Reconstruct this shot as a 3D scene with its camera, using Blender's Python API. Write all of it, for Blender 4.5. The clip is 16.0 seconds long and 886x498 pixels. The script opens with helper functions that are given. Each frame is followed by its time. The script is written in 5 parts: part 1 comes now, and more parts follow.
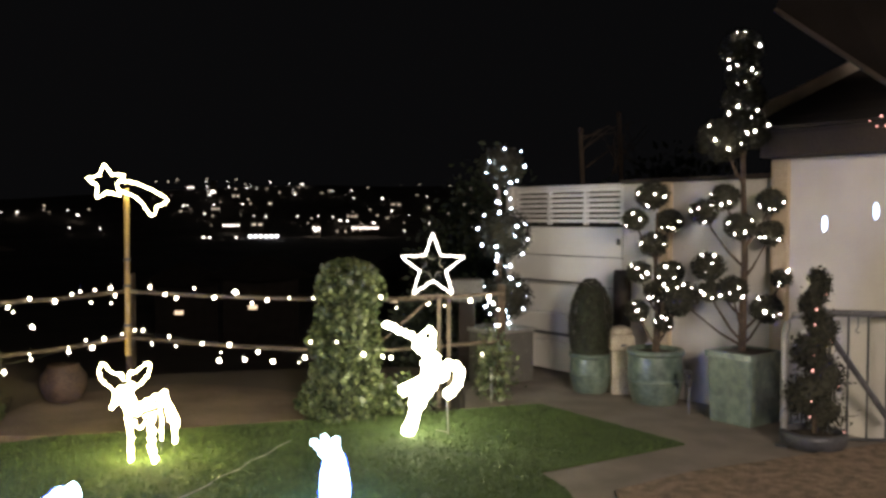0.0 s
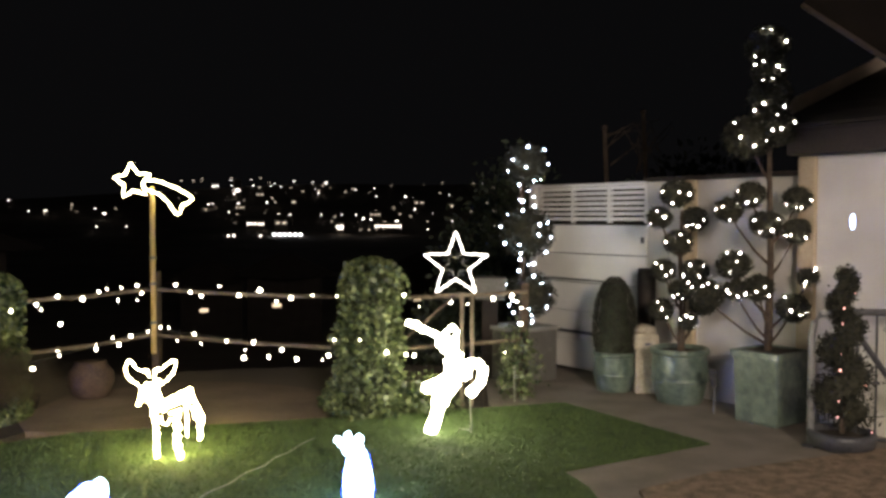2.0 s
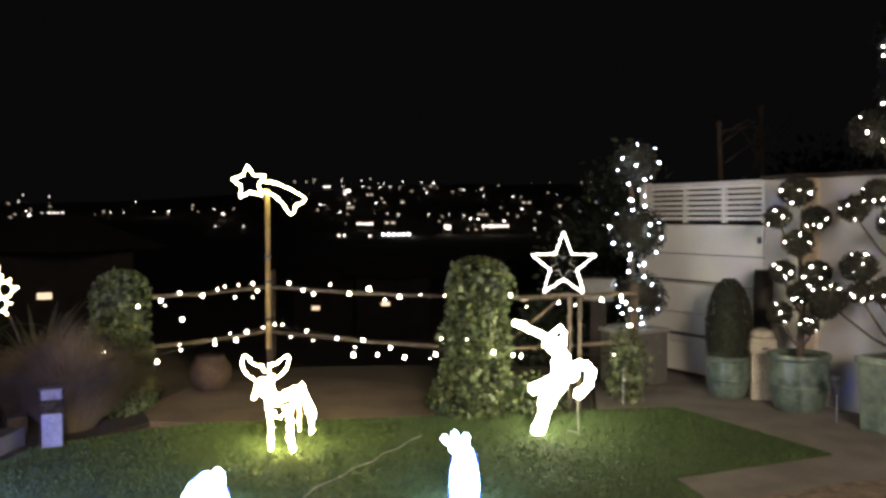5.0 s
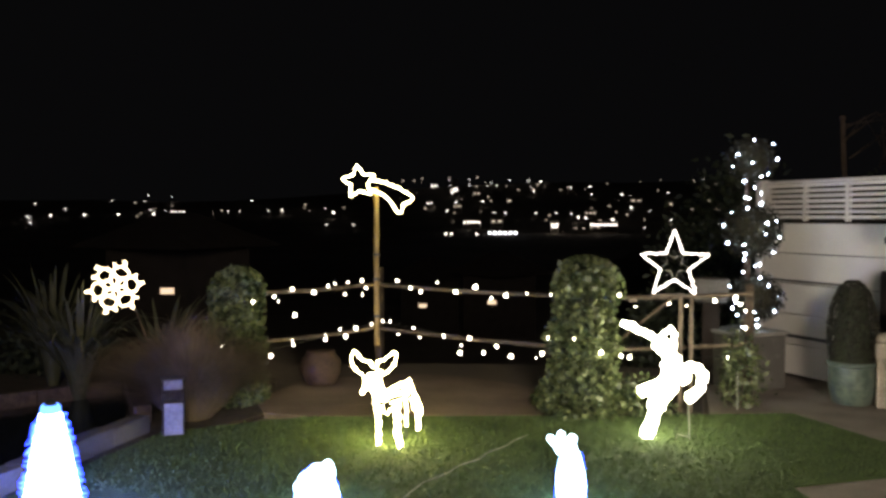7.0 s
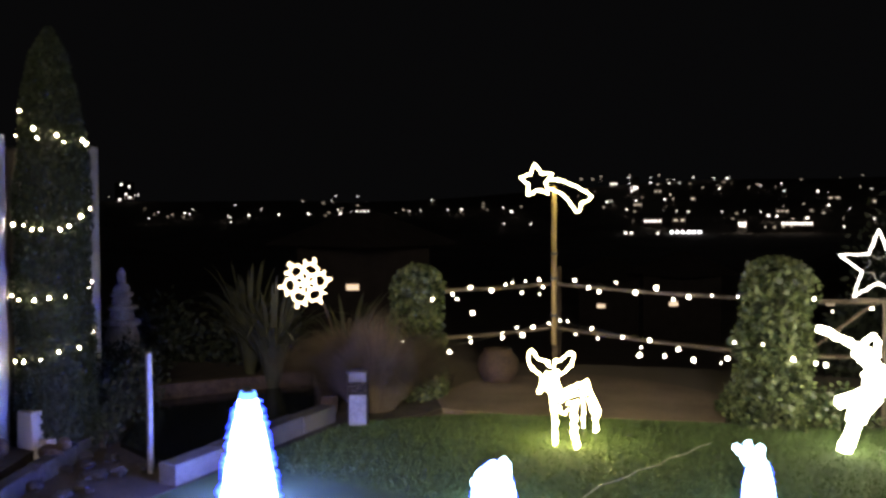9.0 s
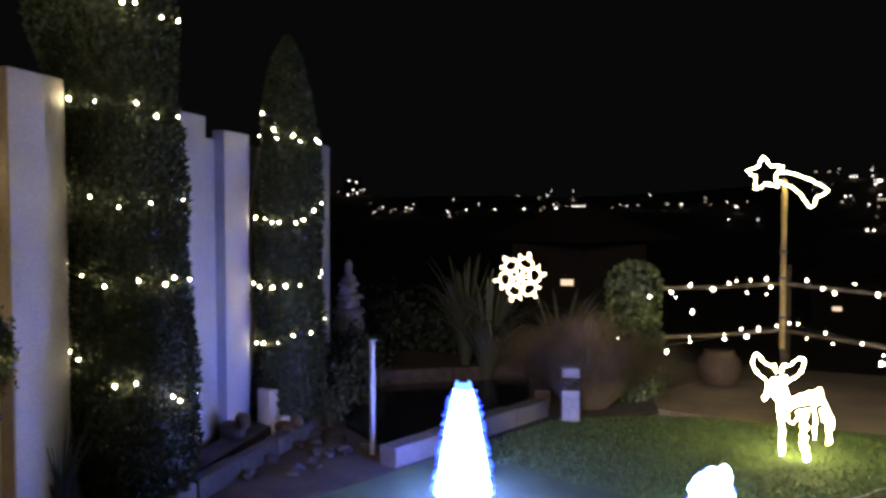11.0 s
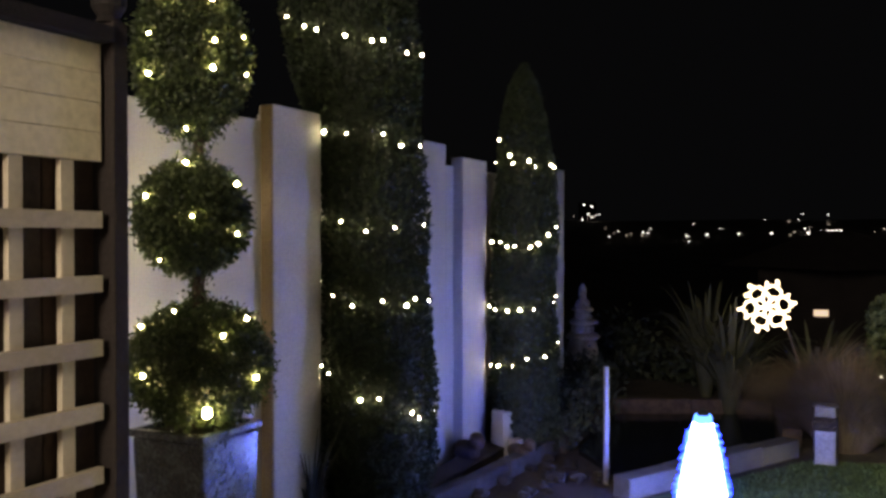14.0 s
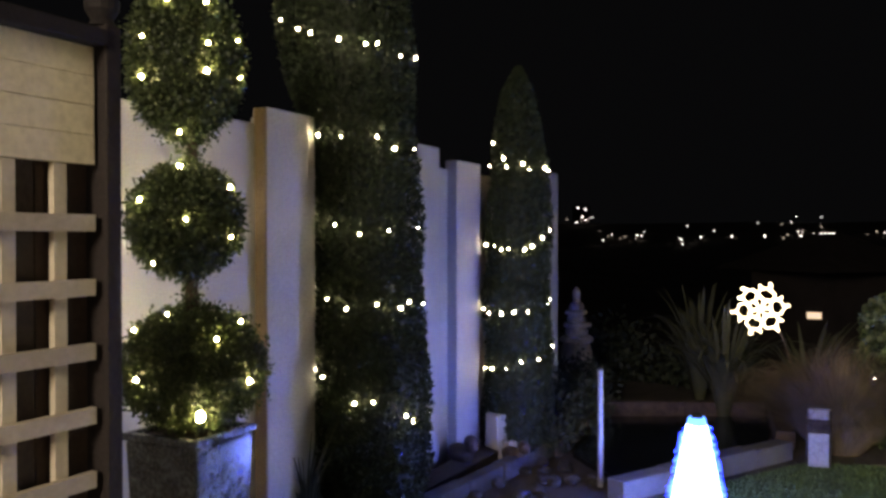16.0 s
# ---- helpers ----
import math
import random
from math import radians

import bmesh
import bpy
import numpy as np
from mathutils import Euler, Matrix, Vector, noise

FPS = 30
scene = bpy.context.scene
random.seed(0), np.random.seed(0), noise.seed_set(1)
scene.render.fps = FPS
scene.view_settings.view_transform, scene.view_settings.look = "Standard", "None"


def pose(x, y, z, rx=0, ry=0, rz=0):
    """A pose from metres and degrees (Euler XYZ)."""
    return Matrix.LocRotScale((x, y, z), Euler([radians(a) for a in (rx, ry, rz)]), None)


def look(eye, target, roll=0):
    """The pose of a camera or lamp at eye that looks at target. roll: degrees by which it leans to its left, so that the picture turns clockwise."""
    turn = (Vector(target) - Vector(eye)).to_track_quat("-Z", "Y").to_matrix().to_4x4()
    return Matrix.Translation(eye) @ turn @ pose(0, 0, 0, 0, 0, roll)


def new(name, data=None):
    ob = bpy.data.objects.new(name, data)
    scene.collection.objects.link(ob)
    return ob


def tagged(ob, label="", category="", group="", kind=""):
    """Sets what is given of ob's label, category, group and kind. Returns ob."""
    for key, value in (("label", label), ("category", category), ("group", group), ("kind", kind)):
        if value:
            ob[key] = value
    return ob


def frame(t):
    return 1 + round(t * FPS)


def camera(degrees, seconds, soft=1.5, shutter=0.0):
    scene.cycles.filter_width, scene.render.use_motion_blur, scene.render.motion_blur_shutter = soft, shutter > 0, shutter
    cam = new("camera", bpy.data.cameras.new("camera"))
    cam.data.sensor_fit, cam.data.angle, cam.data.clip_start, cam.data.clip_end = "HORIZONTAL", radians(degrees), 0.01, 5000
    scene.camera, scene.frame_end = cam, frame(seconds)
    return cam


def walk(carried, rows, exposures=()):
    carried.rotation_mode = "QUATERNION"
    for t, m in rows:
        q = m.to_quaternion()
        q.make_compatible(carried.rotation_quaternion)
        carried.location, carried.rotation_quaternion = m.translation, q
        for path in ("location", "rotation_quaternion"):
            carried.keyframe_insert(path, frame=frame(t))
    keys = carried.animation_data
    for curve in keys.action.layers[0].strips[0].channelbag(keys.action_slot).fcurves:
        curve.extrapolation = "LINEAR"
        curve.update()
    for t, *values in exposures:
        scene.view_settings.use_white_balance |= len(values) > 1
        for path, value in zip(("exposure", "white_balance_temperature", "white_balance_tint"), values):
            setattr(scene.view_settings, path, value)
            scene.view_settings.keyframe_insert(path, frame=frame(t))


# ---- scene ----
cam = camera(54.7, 16.0, soft=3.0)
EYE = (0.0, 0.0, 1.6)
# seconds, yaw, pitch, roll of a camera that is turned where it stands
ROWS = [
    (0, -0.00, -1.95, -0.12),
    (0.5, 0.24, -1.96, -0.10),
    (1, 0.71, -2.00, -0.13),
    (1.5, 1.26, -2.02, -0.10),
    (2, 1.54, -2.07, -0.07),
    (2.5, 2.06, -2.08, -0.03),
    (3, 3.29, -2.10, -0.01),
    (3.5, 4.58, -2.12, 0.09),
    (6, 12.07, -2.03, -0.08),
    (6.5, 13.98, -2.04, -0.02),
    (7, 15.82, -2.18, 0.01),
    (7.5, 17.98, -2.23, 0.01),
    (8, 21.20, -2.21, 0.07),
    (8.5, 24.36, -2.20, 0.15),
    (9, 27.65, -2.23, 0.16),
    (9.5, 30.71, -2.23, 0.06),
    (10, 34.43, -2.19, -0.00),
    (12.5, 52.55, -2.15, 0.17),
    (13, 55.52, -1.34, 0.08),
    (13.5, 56.81, -0.94, -0.01),
    (14, 57.56, -0.92, -0.04),
    (14.5, 58.27, -0.96, -0.05),
    (15, 58.15, -0.87, 0.03),
    (15.5, 57.33, -0.73, 0.02),
    (16, 57.16, -0.72, 0.01),
]
walk(cam, [(t, pose(*EYE, 90 + pitch, roll, yaw)) for t, yaw, pitch, roll in ROWS],
     exposures=((0.0, 0.50), (3.5, 0.50), (7.0, 0.28), (10.0, 0.24), (12.5, 0.38), (13.5, 0.05), (14.3, 0.10), (15.2, 0.22), (16.0, 0.22)))

# ---- night sky and the added warm lamp ----
world = bpy.data.worlds.new("night")
scene.world = world
world.use_nodes = True
world.node_tree.nodes["Background"].inputs[0].default_value = (0.34, 0.33, 0.36, 1)
world.node_tree.nodes["Background"].inputs[1].default_value = 0.006

# added warm light from behind the viewer, hung as an unseen house's windows
FILL_LAMP_AT = (2.6, -4.7, 3.5)
lamp_data = bpy.data.lights.new("warm_light", "AREA")
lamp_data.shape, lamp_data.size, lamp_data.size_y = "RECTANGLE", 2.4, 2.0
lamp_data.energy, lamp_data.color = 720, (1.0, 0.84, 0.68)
lamp_light = new("warm_light", lamp_data)
lamp_light.matrix_world = look(FILL_LAMP_AT, (7.5, 9.0, 1.0))

# ---- materials ----
rng = np.random.default_rng(7)


def node(tree, kind, **values):
    n = tree.nodes.new(kind)
    for k, v in values.items():
        n.inputs[k.replace("_", " ")].default_value = v
    return n


def surface(name, dark, light, rough=0.7, scale=8.0, fine=60.0, bump=0.2, metal=0.0, islands=False, coat=0.0, per_object=False):
    """Two colours mixed by coarse and fine noise, with a fine relief."""
    m = bpy.data.materials.new(name)
    m.use_nodes = True
    t = m.node_tree
    b = t.nodes["Principled BSDF"]
    co = t.nodes.new("ShaderNodeTexCoord")
    n1 = node(t, "ShaderNodeTexNoise", Scale=scale, Detail=4.0)
    n2 = node(t, "ShaderNodeTexNoise", Scale=fine, Detail=3.0)
    for n in (n1, n2):
        t.links.new(co.outputs["Object"], n.inputs["Vector"])
    add = t.nodes.new("ShaderNodeMath")
    add.operation = "ADD"
    t.links.new(n1.outputs["Fac"], add.inputs[0])
    t.links.new(n2.outputs["Fac"], add.inputs[1])
    last = add
    if islands or per_object:
        g = t.nodes.new("ShaderNodeNewGeometry" if islands else "ShaderNodeObjectInfo")
        more = t.nodes.new("ShaderNodeMath")
        more.operation = "ADD"
        t.links.new(add.outputs[0], more.inputs[0])
        t.links.new(g.outputs["Random Per Island" if islands else "Random"], more.inputs[1])
        last = more
    rng_node = t.nodes.new("ShaderNodeMapRange")
    spread = 0.9 if (islands or per_object) else 0.45
    mid = 1.5 if (islands or per_object) else 1.0
    rng_node.inputs["From Min"].default_value, rng_node.inputs["From Max"].default_value = mid - spread / 2, mid + spread / 2
    t.links.new(last.outputs[0], rng_node.inputs["Value"])
    mix = t.nodes.new("ShaderNodeMix")
    mix.data_type = "RGBA"
    mix.inputs["A"].default_value, mix.inputs["B"].default_value = (*dark, 1), (*light, 1)
    t.links.new(rng_node.outputs["Result"], mix.inputs["Factor"])
    t.links.new(mix.outputs["Result"], b.inputs["Base Color"])
    b.inputs["Roughness"].default_value, b.inputs["Metallic"].default_value = rough, metal
    b.inputs["Coat Weight"].default_value = coat
    b.inputs["Coat Roughness"].default_value = 0.15
    if bump:
        bu = node(t, "ShaderNodeBump", Strength=bump, Distance=0.01)
        t.links.new(n2.outputs["Fac"], bu.inputs["Height"])
        t.links.new(bu.outputs["Normal"], b.inputs["Normal"])
    return m


def glow(name, colour, strength):
    m = bpy.data.materials.new(name)
    m.use_nodes = True
    b = m.node_tree.nodes["Principled BSDF"]
    b.inputs["Base Color"].default_value = (*colour, 1)
    b.inputs["Emission Color"].default_value = (*colour, 1)
    b.inputs["Emission Strength"].default_value = strength
    return m


GRASS = surface("lawn_grass", (0.045, 0.080, 0.020), (0.105, 0.160, 0.045), 0.8, 3, 90, 0.0, islands=True)
SOIL = surface("lawn_soil", (0.028, 0.050, 0.013), (0.062, 0.10, 0.026), 0.95, 4, 120, 0.6)
EARTH = surface("earth", (0.020, 0.015, 0.011), (0.060, 0.046, 0.034), 0.95, 5, 70, 0.7)
FIELD = surface("dark_land", (0.11, 0.09, 0.07), (0.20, 0.165, 0.13), 1.0, 0.02, 0.2, 0.0)
PAVING = surface("path_paving", (0.15, 0.125, 0.105), (0.26, 0.225, 0.195), 0.8, 2.5, 90, 0.35)
GRAVEL = surface("bound_gravel", (0.11, 0.075, 0.05), (0.33, 0.24, 0.17), 0.85, 12, 110, 0.8)
TERRACE = surface("terrace_paving", (0.12, 0.085, 0.06), (0.22, 0.165, 0.12), 0.85, 2, 60, 0.4)
RENDER_WHITE = surface("white_masonry_paint", (0.42, 0.40, 0.385), (0.58, 0.555, 0.53), 0.8, 1.6, 120, 0.25)
PALE_TAN = surface("pale_tan_masonry", (0.34, 0.265, 0.18), (0.46, 0.38, 0.275), 0.8, 3, 100, 0.25)
TAN = surface("tan_masonry", (0.20, 0.145, 0.09), (0.31, 0.23, 0.145), 0.8, 3, 100, 0.25)
GATE_WHITE = surface("white_board_paint", (0.60, 0.58, 0.55), (0.76, 0.74, 0.70), 0.5, 2.5, 80, 0.12, per_object=True)
CREAM = surface("cream_wood_paint", (0.66, 0.58, 0.37), (0.84, 0.75, 0.51), 0.6, 2.5, 60, 0.15)
# pinker lattice tint, darkened too for the weaker light lower down
LATTICE = surface("dimmed_lattice_paint", (0.44, 0.375, 0.26), (0.64, 0.56, 0.41), 0.65, 5, 60, 0.2, per_object=True)
BACKING = surface("brown_fence_board", (0.026, 0.016, 0.011), (0.070, 0.046, 0.032), 0.8, 4, 70, 0.3, per_object=True)
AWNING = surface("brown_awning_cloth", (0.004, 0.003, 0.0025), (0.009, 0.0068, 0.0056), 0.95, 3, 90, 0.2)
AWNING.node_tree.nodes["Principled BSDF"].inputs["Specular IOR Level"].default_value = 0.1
VERGE = surface("pale_verge_board", (0.46, 0.40, 0.34), (0.62, 0.55, 0.47), 0.7, 3, 60, 0.15)
DARK_WOOD = surface("dark_stained_wood", (0.008, 0.005, 0.004), (0.024, 0.015, 0.011), 0.8, 6, 70, 0.3, per_object=True)
TIMBER = surface("weathered_timber", (0.07, 0.052, 0.036), (0.17, 0.13, 0.095), 0.75, 5, 60, 0.35)
POLE_WOOD = surface("yellow_pine_pole", (0.30, 0.20, 0.07), (0.48, 0.34, 0.14), 0.6, 6, 60, 0.2)
GLAZE = surface("green_glaze", (0.070, 0.102, 0.088), (0.155, 0.20, 0.16), 0.35, 4, 16, 0.35, coat=0.5)
SLATE_POT = surface("rough_grey_pot", (0.018, 0.020, 0.020), (0.10, 0.108, 0.115), 0.25, 14, 62, 1.0, coat=0.8)
STONE = surface("pale_stone", (0.30, 0.26, 0.21), (0.48, 0.43, 0.36), 0.85, 8, 60, 0.5)
KERB = surface("dark_kerb_stone", (0.03, 0.028, 0.025), (0.10, 0.094, 0.085), 0.9, 7, 60, 0.5, per_object=True)
ROCK = surface("dark_rock", (0.014, 0.013, 0.011), (0.045, 0.042, 0.036), 0.95, 10, 60, 0.6, per_object=True)
GREY_STONE = surface("grey_stone", (0.12, 0.115, 0.105), (0.28, 0.27, 0.25), 0.85, 8, 60, 0.5, per_object=True)
BARK = surface("bark", (0.036, 0.025, 0.018), (0.090, 0.064, 0.045), 0.9, 10, 60, 0.7)
METAL = surface("grey_painted_metal", (0.05, 0.052, 0.06), (0.10, 0.10, 0.115), 0.45, 8, 60, 0.1, 0.3)
ALLOY = surface("brushed_alloy", (0.20, 0.20, 0.21), (0.30, 0.30, 0.31), 0.45, 8, 60, 0.1, 0.6)
WIRE = surface("dark_cable", (0.012, 0.014, 0.012), (0.022, 0.024, 0.02), 0.6, 8, 60, 0.0)
PALE_WIRE = surface("pale_cable", (0.26, 0.26, 0.22), (0.40, 0.40, 0.35), 0.5, 8, 60, 0.0)
ROOF = surface("roof_tile", (0.014, 0.010, 0.009), (0.030, 0.022, 0.020), 0.85, 3, 50, 0.4)
FASCIA = surface("brown_fascia", (0.018, 0.012, 0.009), (0.036, 0.025, 0.020), 0.7, 3, 50, 0.15)
WATER = surface("pond_water", (0.004, 0.006, 0.008), (0.008, 0.010, 0.013), 0.12, 3, 12, 0.1)
IVY = surface("ivy_leaf", (0.018, 0.033, 0.012), (0.165, 0.195, 0.085), 0.45, 8, 50, 0.0, islands=True)
CONIFER = surface("conifer_green", (0.007, 0.013, 0.005), (0.029, 0.045, 0.016), 0.7, 6, 50, 0.0, islands=True)
CLOUD = surface("dark_conifer", (0.012, 0.013, 0.009), (0.044, 0.043, 0.029), 0.9, 6, 50, 0.0, islands=True)
BOX = surface("box_leaf", (0.020, 0.033, 0.011), (0.080, 0.105, 0.038), 0.6, 6, 50, 0.0, islands=True)
# shade inside the crowns is put into this dark colour; bushes use it too
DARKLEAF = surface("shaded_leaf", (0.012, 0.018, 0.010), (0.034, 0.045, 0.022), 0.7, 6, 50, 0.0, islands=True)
STRAW = surface("dry_grass", (0.10, 0.075, 0.048), (0.25, 0.19, 0.13), 0.8, 6, 50, 0.0, islands=True)
FLAX = surface("flax_leaf", (0.020, 0.025, 0.014), (0.080, 0.084, 0.046), 0.5, 6, 50, 0.0, islands=True)
TERRACOTTA = surface("terracotta", (0.042, 0.026, 0.017), (0.095, 0.058, 0.036), 0.8, 6, 60, 0.3)
FRAME_GLOW = glow("warm_white_led_rope", (1.0, 0.89, 0.42), 16.0)
DEER_GLOW = glow("deer_led_rope", (1.0, 0.88, 0.38), 33.0)
FIGURE_GLOW = glow("cool_white_led_rope", (1.0, 0.95, 0.66), 18.0)
STAR_GLOW = glow("star_led_rope", (1.0, 0.93, 0.84), 4.5)
FLAKE_GLOW = glow("snowflake_led_rope", (1.0, 0.80, 0.50), 4.5)
CONE_GLOW = glow("blue_white_led", (0.21, 0.29, 1.0), 60.0)
BAND_GLOW = glow("light_blue_led", (0.10, 0.28, 1.0), 3.2)
ICE_GLOW = glow("ice_white_led", (0.42, 0.66, 1.0), 14.0)
# blue fringe of light round the icy figures, built as glowing tips
BLUE_GLOW = glow("blue_halo_glow", (0.02, 0.05, 1.0), 12.0)
BULB_WARM = glow("warm_bulb", (1.0, 0.90, 0.66), 13.0)
BULB_BRIGHT = glow("bright_white_bulb", (1.0, 0.91, 0.74), 54.0)
BULB_GOLD = glow("golden_bulb", (1.0, 0.84, 0.48), 80.0)
BULB_AMBER = glow("amber_bulb", (1.0, 0.82, 0.36), 130.0)
BULB_COOL = glow("cool_bulb", (0.66, 0.82, 1.0), 58.0)
BULB_PINK = glow("rosy_bulb", (1.0, 0.45, 0.38), 3.0)
DIM_GLASS = glow("dim_window_glass", (1.0, 0.74, 0.50), 0.9)
WINDOW_GLOW = glow("unseen_window_glow", (1.0, 0.83, 0.62), 6.0)
CITY = glow("street_light", (1.0, 0.90, 0.80), 3.0)
CITY_DIM = glow("warm_light", (1.0, 0.82, 0.62), 0.6)
CITY_WHITE = glow("floodlight", (0.95, 0.97, 1.0), 4.0)

# ---- mesh helpers ----


def mesh_object(name, bm, material, parent=None, label="", smooth=False):
    me = bpy.data.meshes.new(name)
    bm.to_mesh(me)
    bm.free()
    if smooth:
        for p in me.polygons:
            p.use_smooth = True
    me.materials.append(material)
    ob = new(name, me)
    if parent is not None:
        ob.parent = parent
    if label:
        ob["label"] = label
    return ob


def part(name, bm, material, parent, label="", smooth=False):
    return mesh_object(name, bm, material, parent, label, smooth)


def thing(name, x, y, z, label, category, group="", turn=0):
    ob = new(name)
    ob.matrix_world = pose(x, y, z, 0, 0, turn)
    ob.empty_display_size = 0.1
    return tagged(ob, label, category, group)


def box(bm, x0, x1, y0, y1, z0, z1, bevel=0.0):
    m = Matrix.Translation(((x0 + x1) / 2, (y0 + y1) / 2, (z0 + z1) / 2)) @ Matrix.Diagonal((x1 - x0, y1 - y0, z1 - z0, 1))
    made = bmesh.ops.create_cube(bm, size=1, matrix=m)
    if bevel:
        edges = list({e for v in made["verts"] for e in v.link_edges})
        bmesh.ops.bevel(bm, geom=edges, offset=bevel, segments=2, affect="EDGES", profile=0.6)
    return bm


def bbox(*a):
    return box(bmesh.new(), *a)


def tube(bm, pts, r, sides=8, r_end=None):
    """A round bar along points, tapering to r_end."""
    pts = [Vector(p) for p in pts]
    rings, up = [], None
    for i, p in enumerate(pts):
        d = (pts[min(i + 1, len(pts) - 1)] - pts[max(i - 1, 0)]).normalized()
        ref = Vector((0, 0, 1)) if abs(d.z) < 0.9 else Vector((1, 0, 0))
        a = d.cross(ref).normalized()
        b = d.cross(a)
        k = r if r_end is None else r + (r_end - r) * i / (len(pts) - 1)
        rings.append([bm.verts.new(p + (a * math.cos(2 * math.pi * s / sides) + b * math.sin(2 * math.pi * s / sides)) * k) for s in range(sides)])
    for q, w in zip(rings, rings[1:]):
        for s in range(sides):
            bm.faces.new((q[s], q[(s + 1) % sides], w[(s + 1) % sides], w[s]))
    bm.faces.new(rings[0][::-1])
    bm.faces.new(rings[-1])
    return bm


def ball(bm, c, r, sub=1, stretch=(1, 1, 1)):
    bmesh.ops.create_icosphere(bm, subdivisions=sub, radius=1, matrix=Matrix.Translation(c) @ Matrix.Diagonal((r * stretch[0], r * stretch[1], r * stretch[2], 1)))
    return bm


def lathe(bm, profile, sides=32, c=(0, 0)):
    rings = [[bm.verts.new((c[0] + r * math.cos(2 * math.pi * s / sides), c[1] + r * math.sin(2 * math.pi * s / sides), z)) for s in range(sides)] for r, z in profile]
    for q, w in zip(rings, rings[1:]):
        for s in range(sides):
            bm.faces.new((q[s], q[(s + 1) % sides], w[(s + 1) % sides], w[s]))
    if profile[0][0] > 0.001:
        bm.faces.new(rings[0][::-1])
    if profile[-1][0] > 0.001:
        bm.faces.new(rings[-1])
    return bm


def rope(bm, pts, r, step=0.035, bead=1.45):
    """A rope light: a tube with a small bulb swelling every few centimetres."""
    tube(bm, pts, r, 6)
    pts = [Vector(p) for p in pts]
    for a, b in zip(pts, pts[1:]):
        n = max(1, round((b - a).length / step))
        for i in range(n):
            off = Vector((random.uniform(-1, 1), random.uniform(-1, 1), random.uniform(-1, 1))) * min(r, 0.012) * 0.8
            ball(bm, a.lerp(b, (i + 0.5) / n) + off, r * bead * (0.75 + 0.5 * random.random()), 1)
    return bm


def leaf_mesh(name, centres, normals, length, width, material, parent, label="", kind=""):
    """Many small folded leaves as one mesh: a four-cornered blade at each centre."""
    n = len(centres)
    d = rng.normal(size=(n, 3)) + normals * 0.9
    d /= np.linalg.norm(d, axis=1)[:, None]
    s = np.cross(d, rng.normal(size=(n, 3)))
    s /= np.linalg.norm(s, axis=1)[:, None]
    k = rng.uniform(0.6, 1.3, (n, 1))
    tip, base = centres + d * length * k * 0.6, centres - d * length * k * 0.4
    left, right = centres + s * width * k / 2, centres - s * width * k / 2
    verts = np.stack([base, left, tip, right], 1).reshape(-1, 3)
    faces = np.arange(4 * n).reshape(-1, 4)
    me = bpy.data.meshes.new(name)
    me.from_pydata(verts.tolist(), [], faces.tolist())
    me.materials.append(material)
    ob = new(name, me)
    ob.parent = parent
    if label:
        ob["label"] = label
    if kind:
        ob["kind"] = kind
    return ob


def on_ball(c, r, n, squash=1.0, rough=0.12):
    v = rng.normal(size=(n, 3))
    v /= np.linalg.norm(v, axis=1)[:, None]
    k = r * (1 + rng.normal(0, rough, (n, 1))) * np.where(rng.random((n, 1)) < 0.3, rng.uniform(0.6, 1, (n, 1)), 1)
    return np.array(c) + v * k * np.array([1, 1, squash]), v


def bulbs(parent, places, mesh, sizes=()):
    for i, p in enumerate(places):
        o = new("bulb", mesh)
        o.parent = parent
        o.location = p
        k = sizes[i] if sizes else random.uniform(0.55, 1.25)
        o.scale = (k, k, k)


def bulb_mesh(material, r):
    bm = ball(bmesh.new(), (0, 0, 0), r, 2, (1, 1, 1.15))
    me = bpy.data.meshes.new("bulb")
    bm.to_mesh(me)
    bm.free()
    me.materials.append(material)
    return me


BULB_FENCE, BULB_TREE, BULB_ICE, BULB_BALL, BULB_RED = bulb_mesh(BULB_WARM, 0.0128), bulb_mesh(BULB_BRIGHT, 0.0060), bulb_mesh(BULB_COOL, 0.0075), bulb_mesh(BULB_AMBER, 0.0082), bulb_mesh(BULB_PINK, 0.006)
BULB_YEW = bulb_mesh(BULB_GOLD, 0.0072)

# ---- the ground: garden level, a drop at the edge, the valley and the far hill ----


def land_height(r, a):
    """Height of the land at r metres in the direction a (degrees to the left of straight ahead)."""
    steps = ((0, -0.06), (9.6, -0.06), (10.6, -2.1), (40, -3.1), (90, -4.6), (150, -20), (400, -38), (950, -40), (1250, -24), (1700, 62), (2100, 66), (4500, -20))
    for (r0, z0), (r1, z1) in zip(steps, steps[1:]):
        if r <= r1:
            k = (r - r0) / (r1 - r0)
            z = z0 + (z1 - z0) * k
            break
    if r > 1250:
        ridge = max(0.0, min(1.0, (34 - a) / 26)) if a > -60 else 0.7
        z = -24 + (z + 24) * (0.60 + 0.50 * ridge)
    return z


bm = bmesh.new()
RADII = (0.5, 3, 6, 9.6, 10.6, 13, 18, 26, 40, 60, 90, 120, 150, 250, 400, 700, 950, 1100, 1250, 1400, 1550, 1700, 1900, 2100, 3000, 4500)
rings = []
for r in RADII:
    ring = []
    for s in range(96):
        a = s * 3.75
        a_signed = a if a <= 180 else a - 360
        z = land_height(r, a_signed) + (noise.noise((r * 0.004, s * 0.35, 1)) * min(r * 0.006, 9) if r > 11 else 0)
        ring.append(bm.verts.new((-r * math.sin(radians(a)), r * math.cos(radians(a)), z)))
    rings.append(ring)
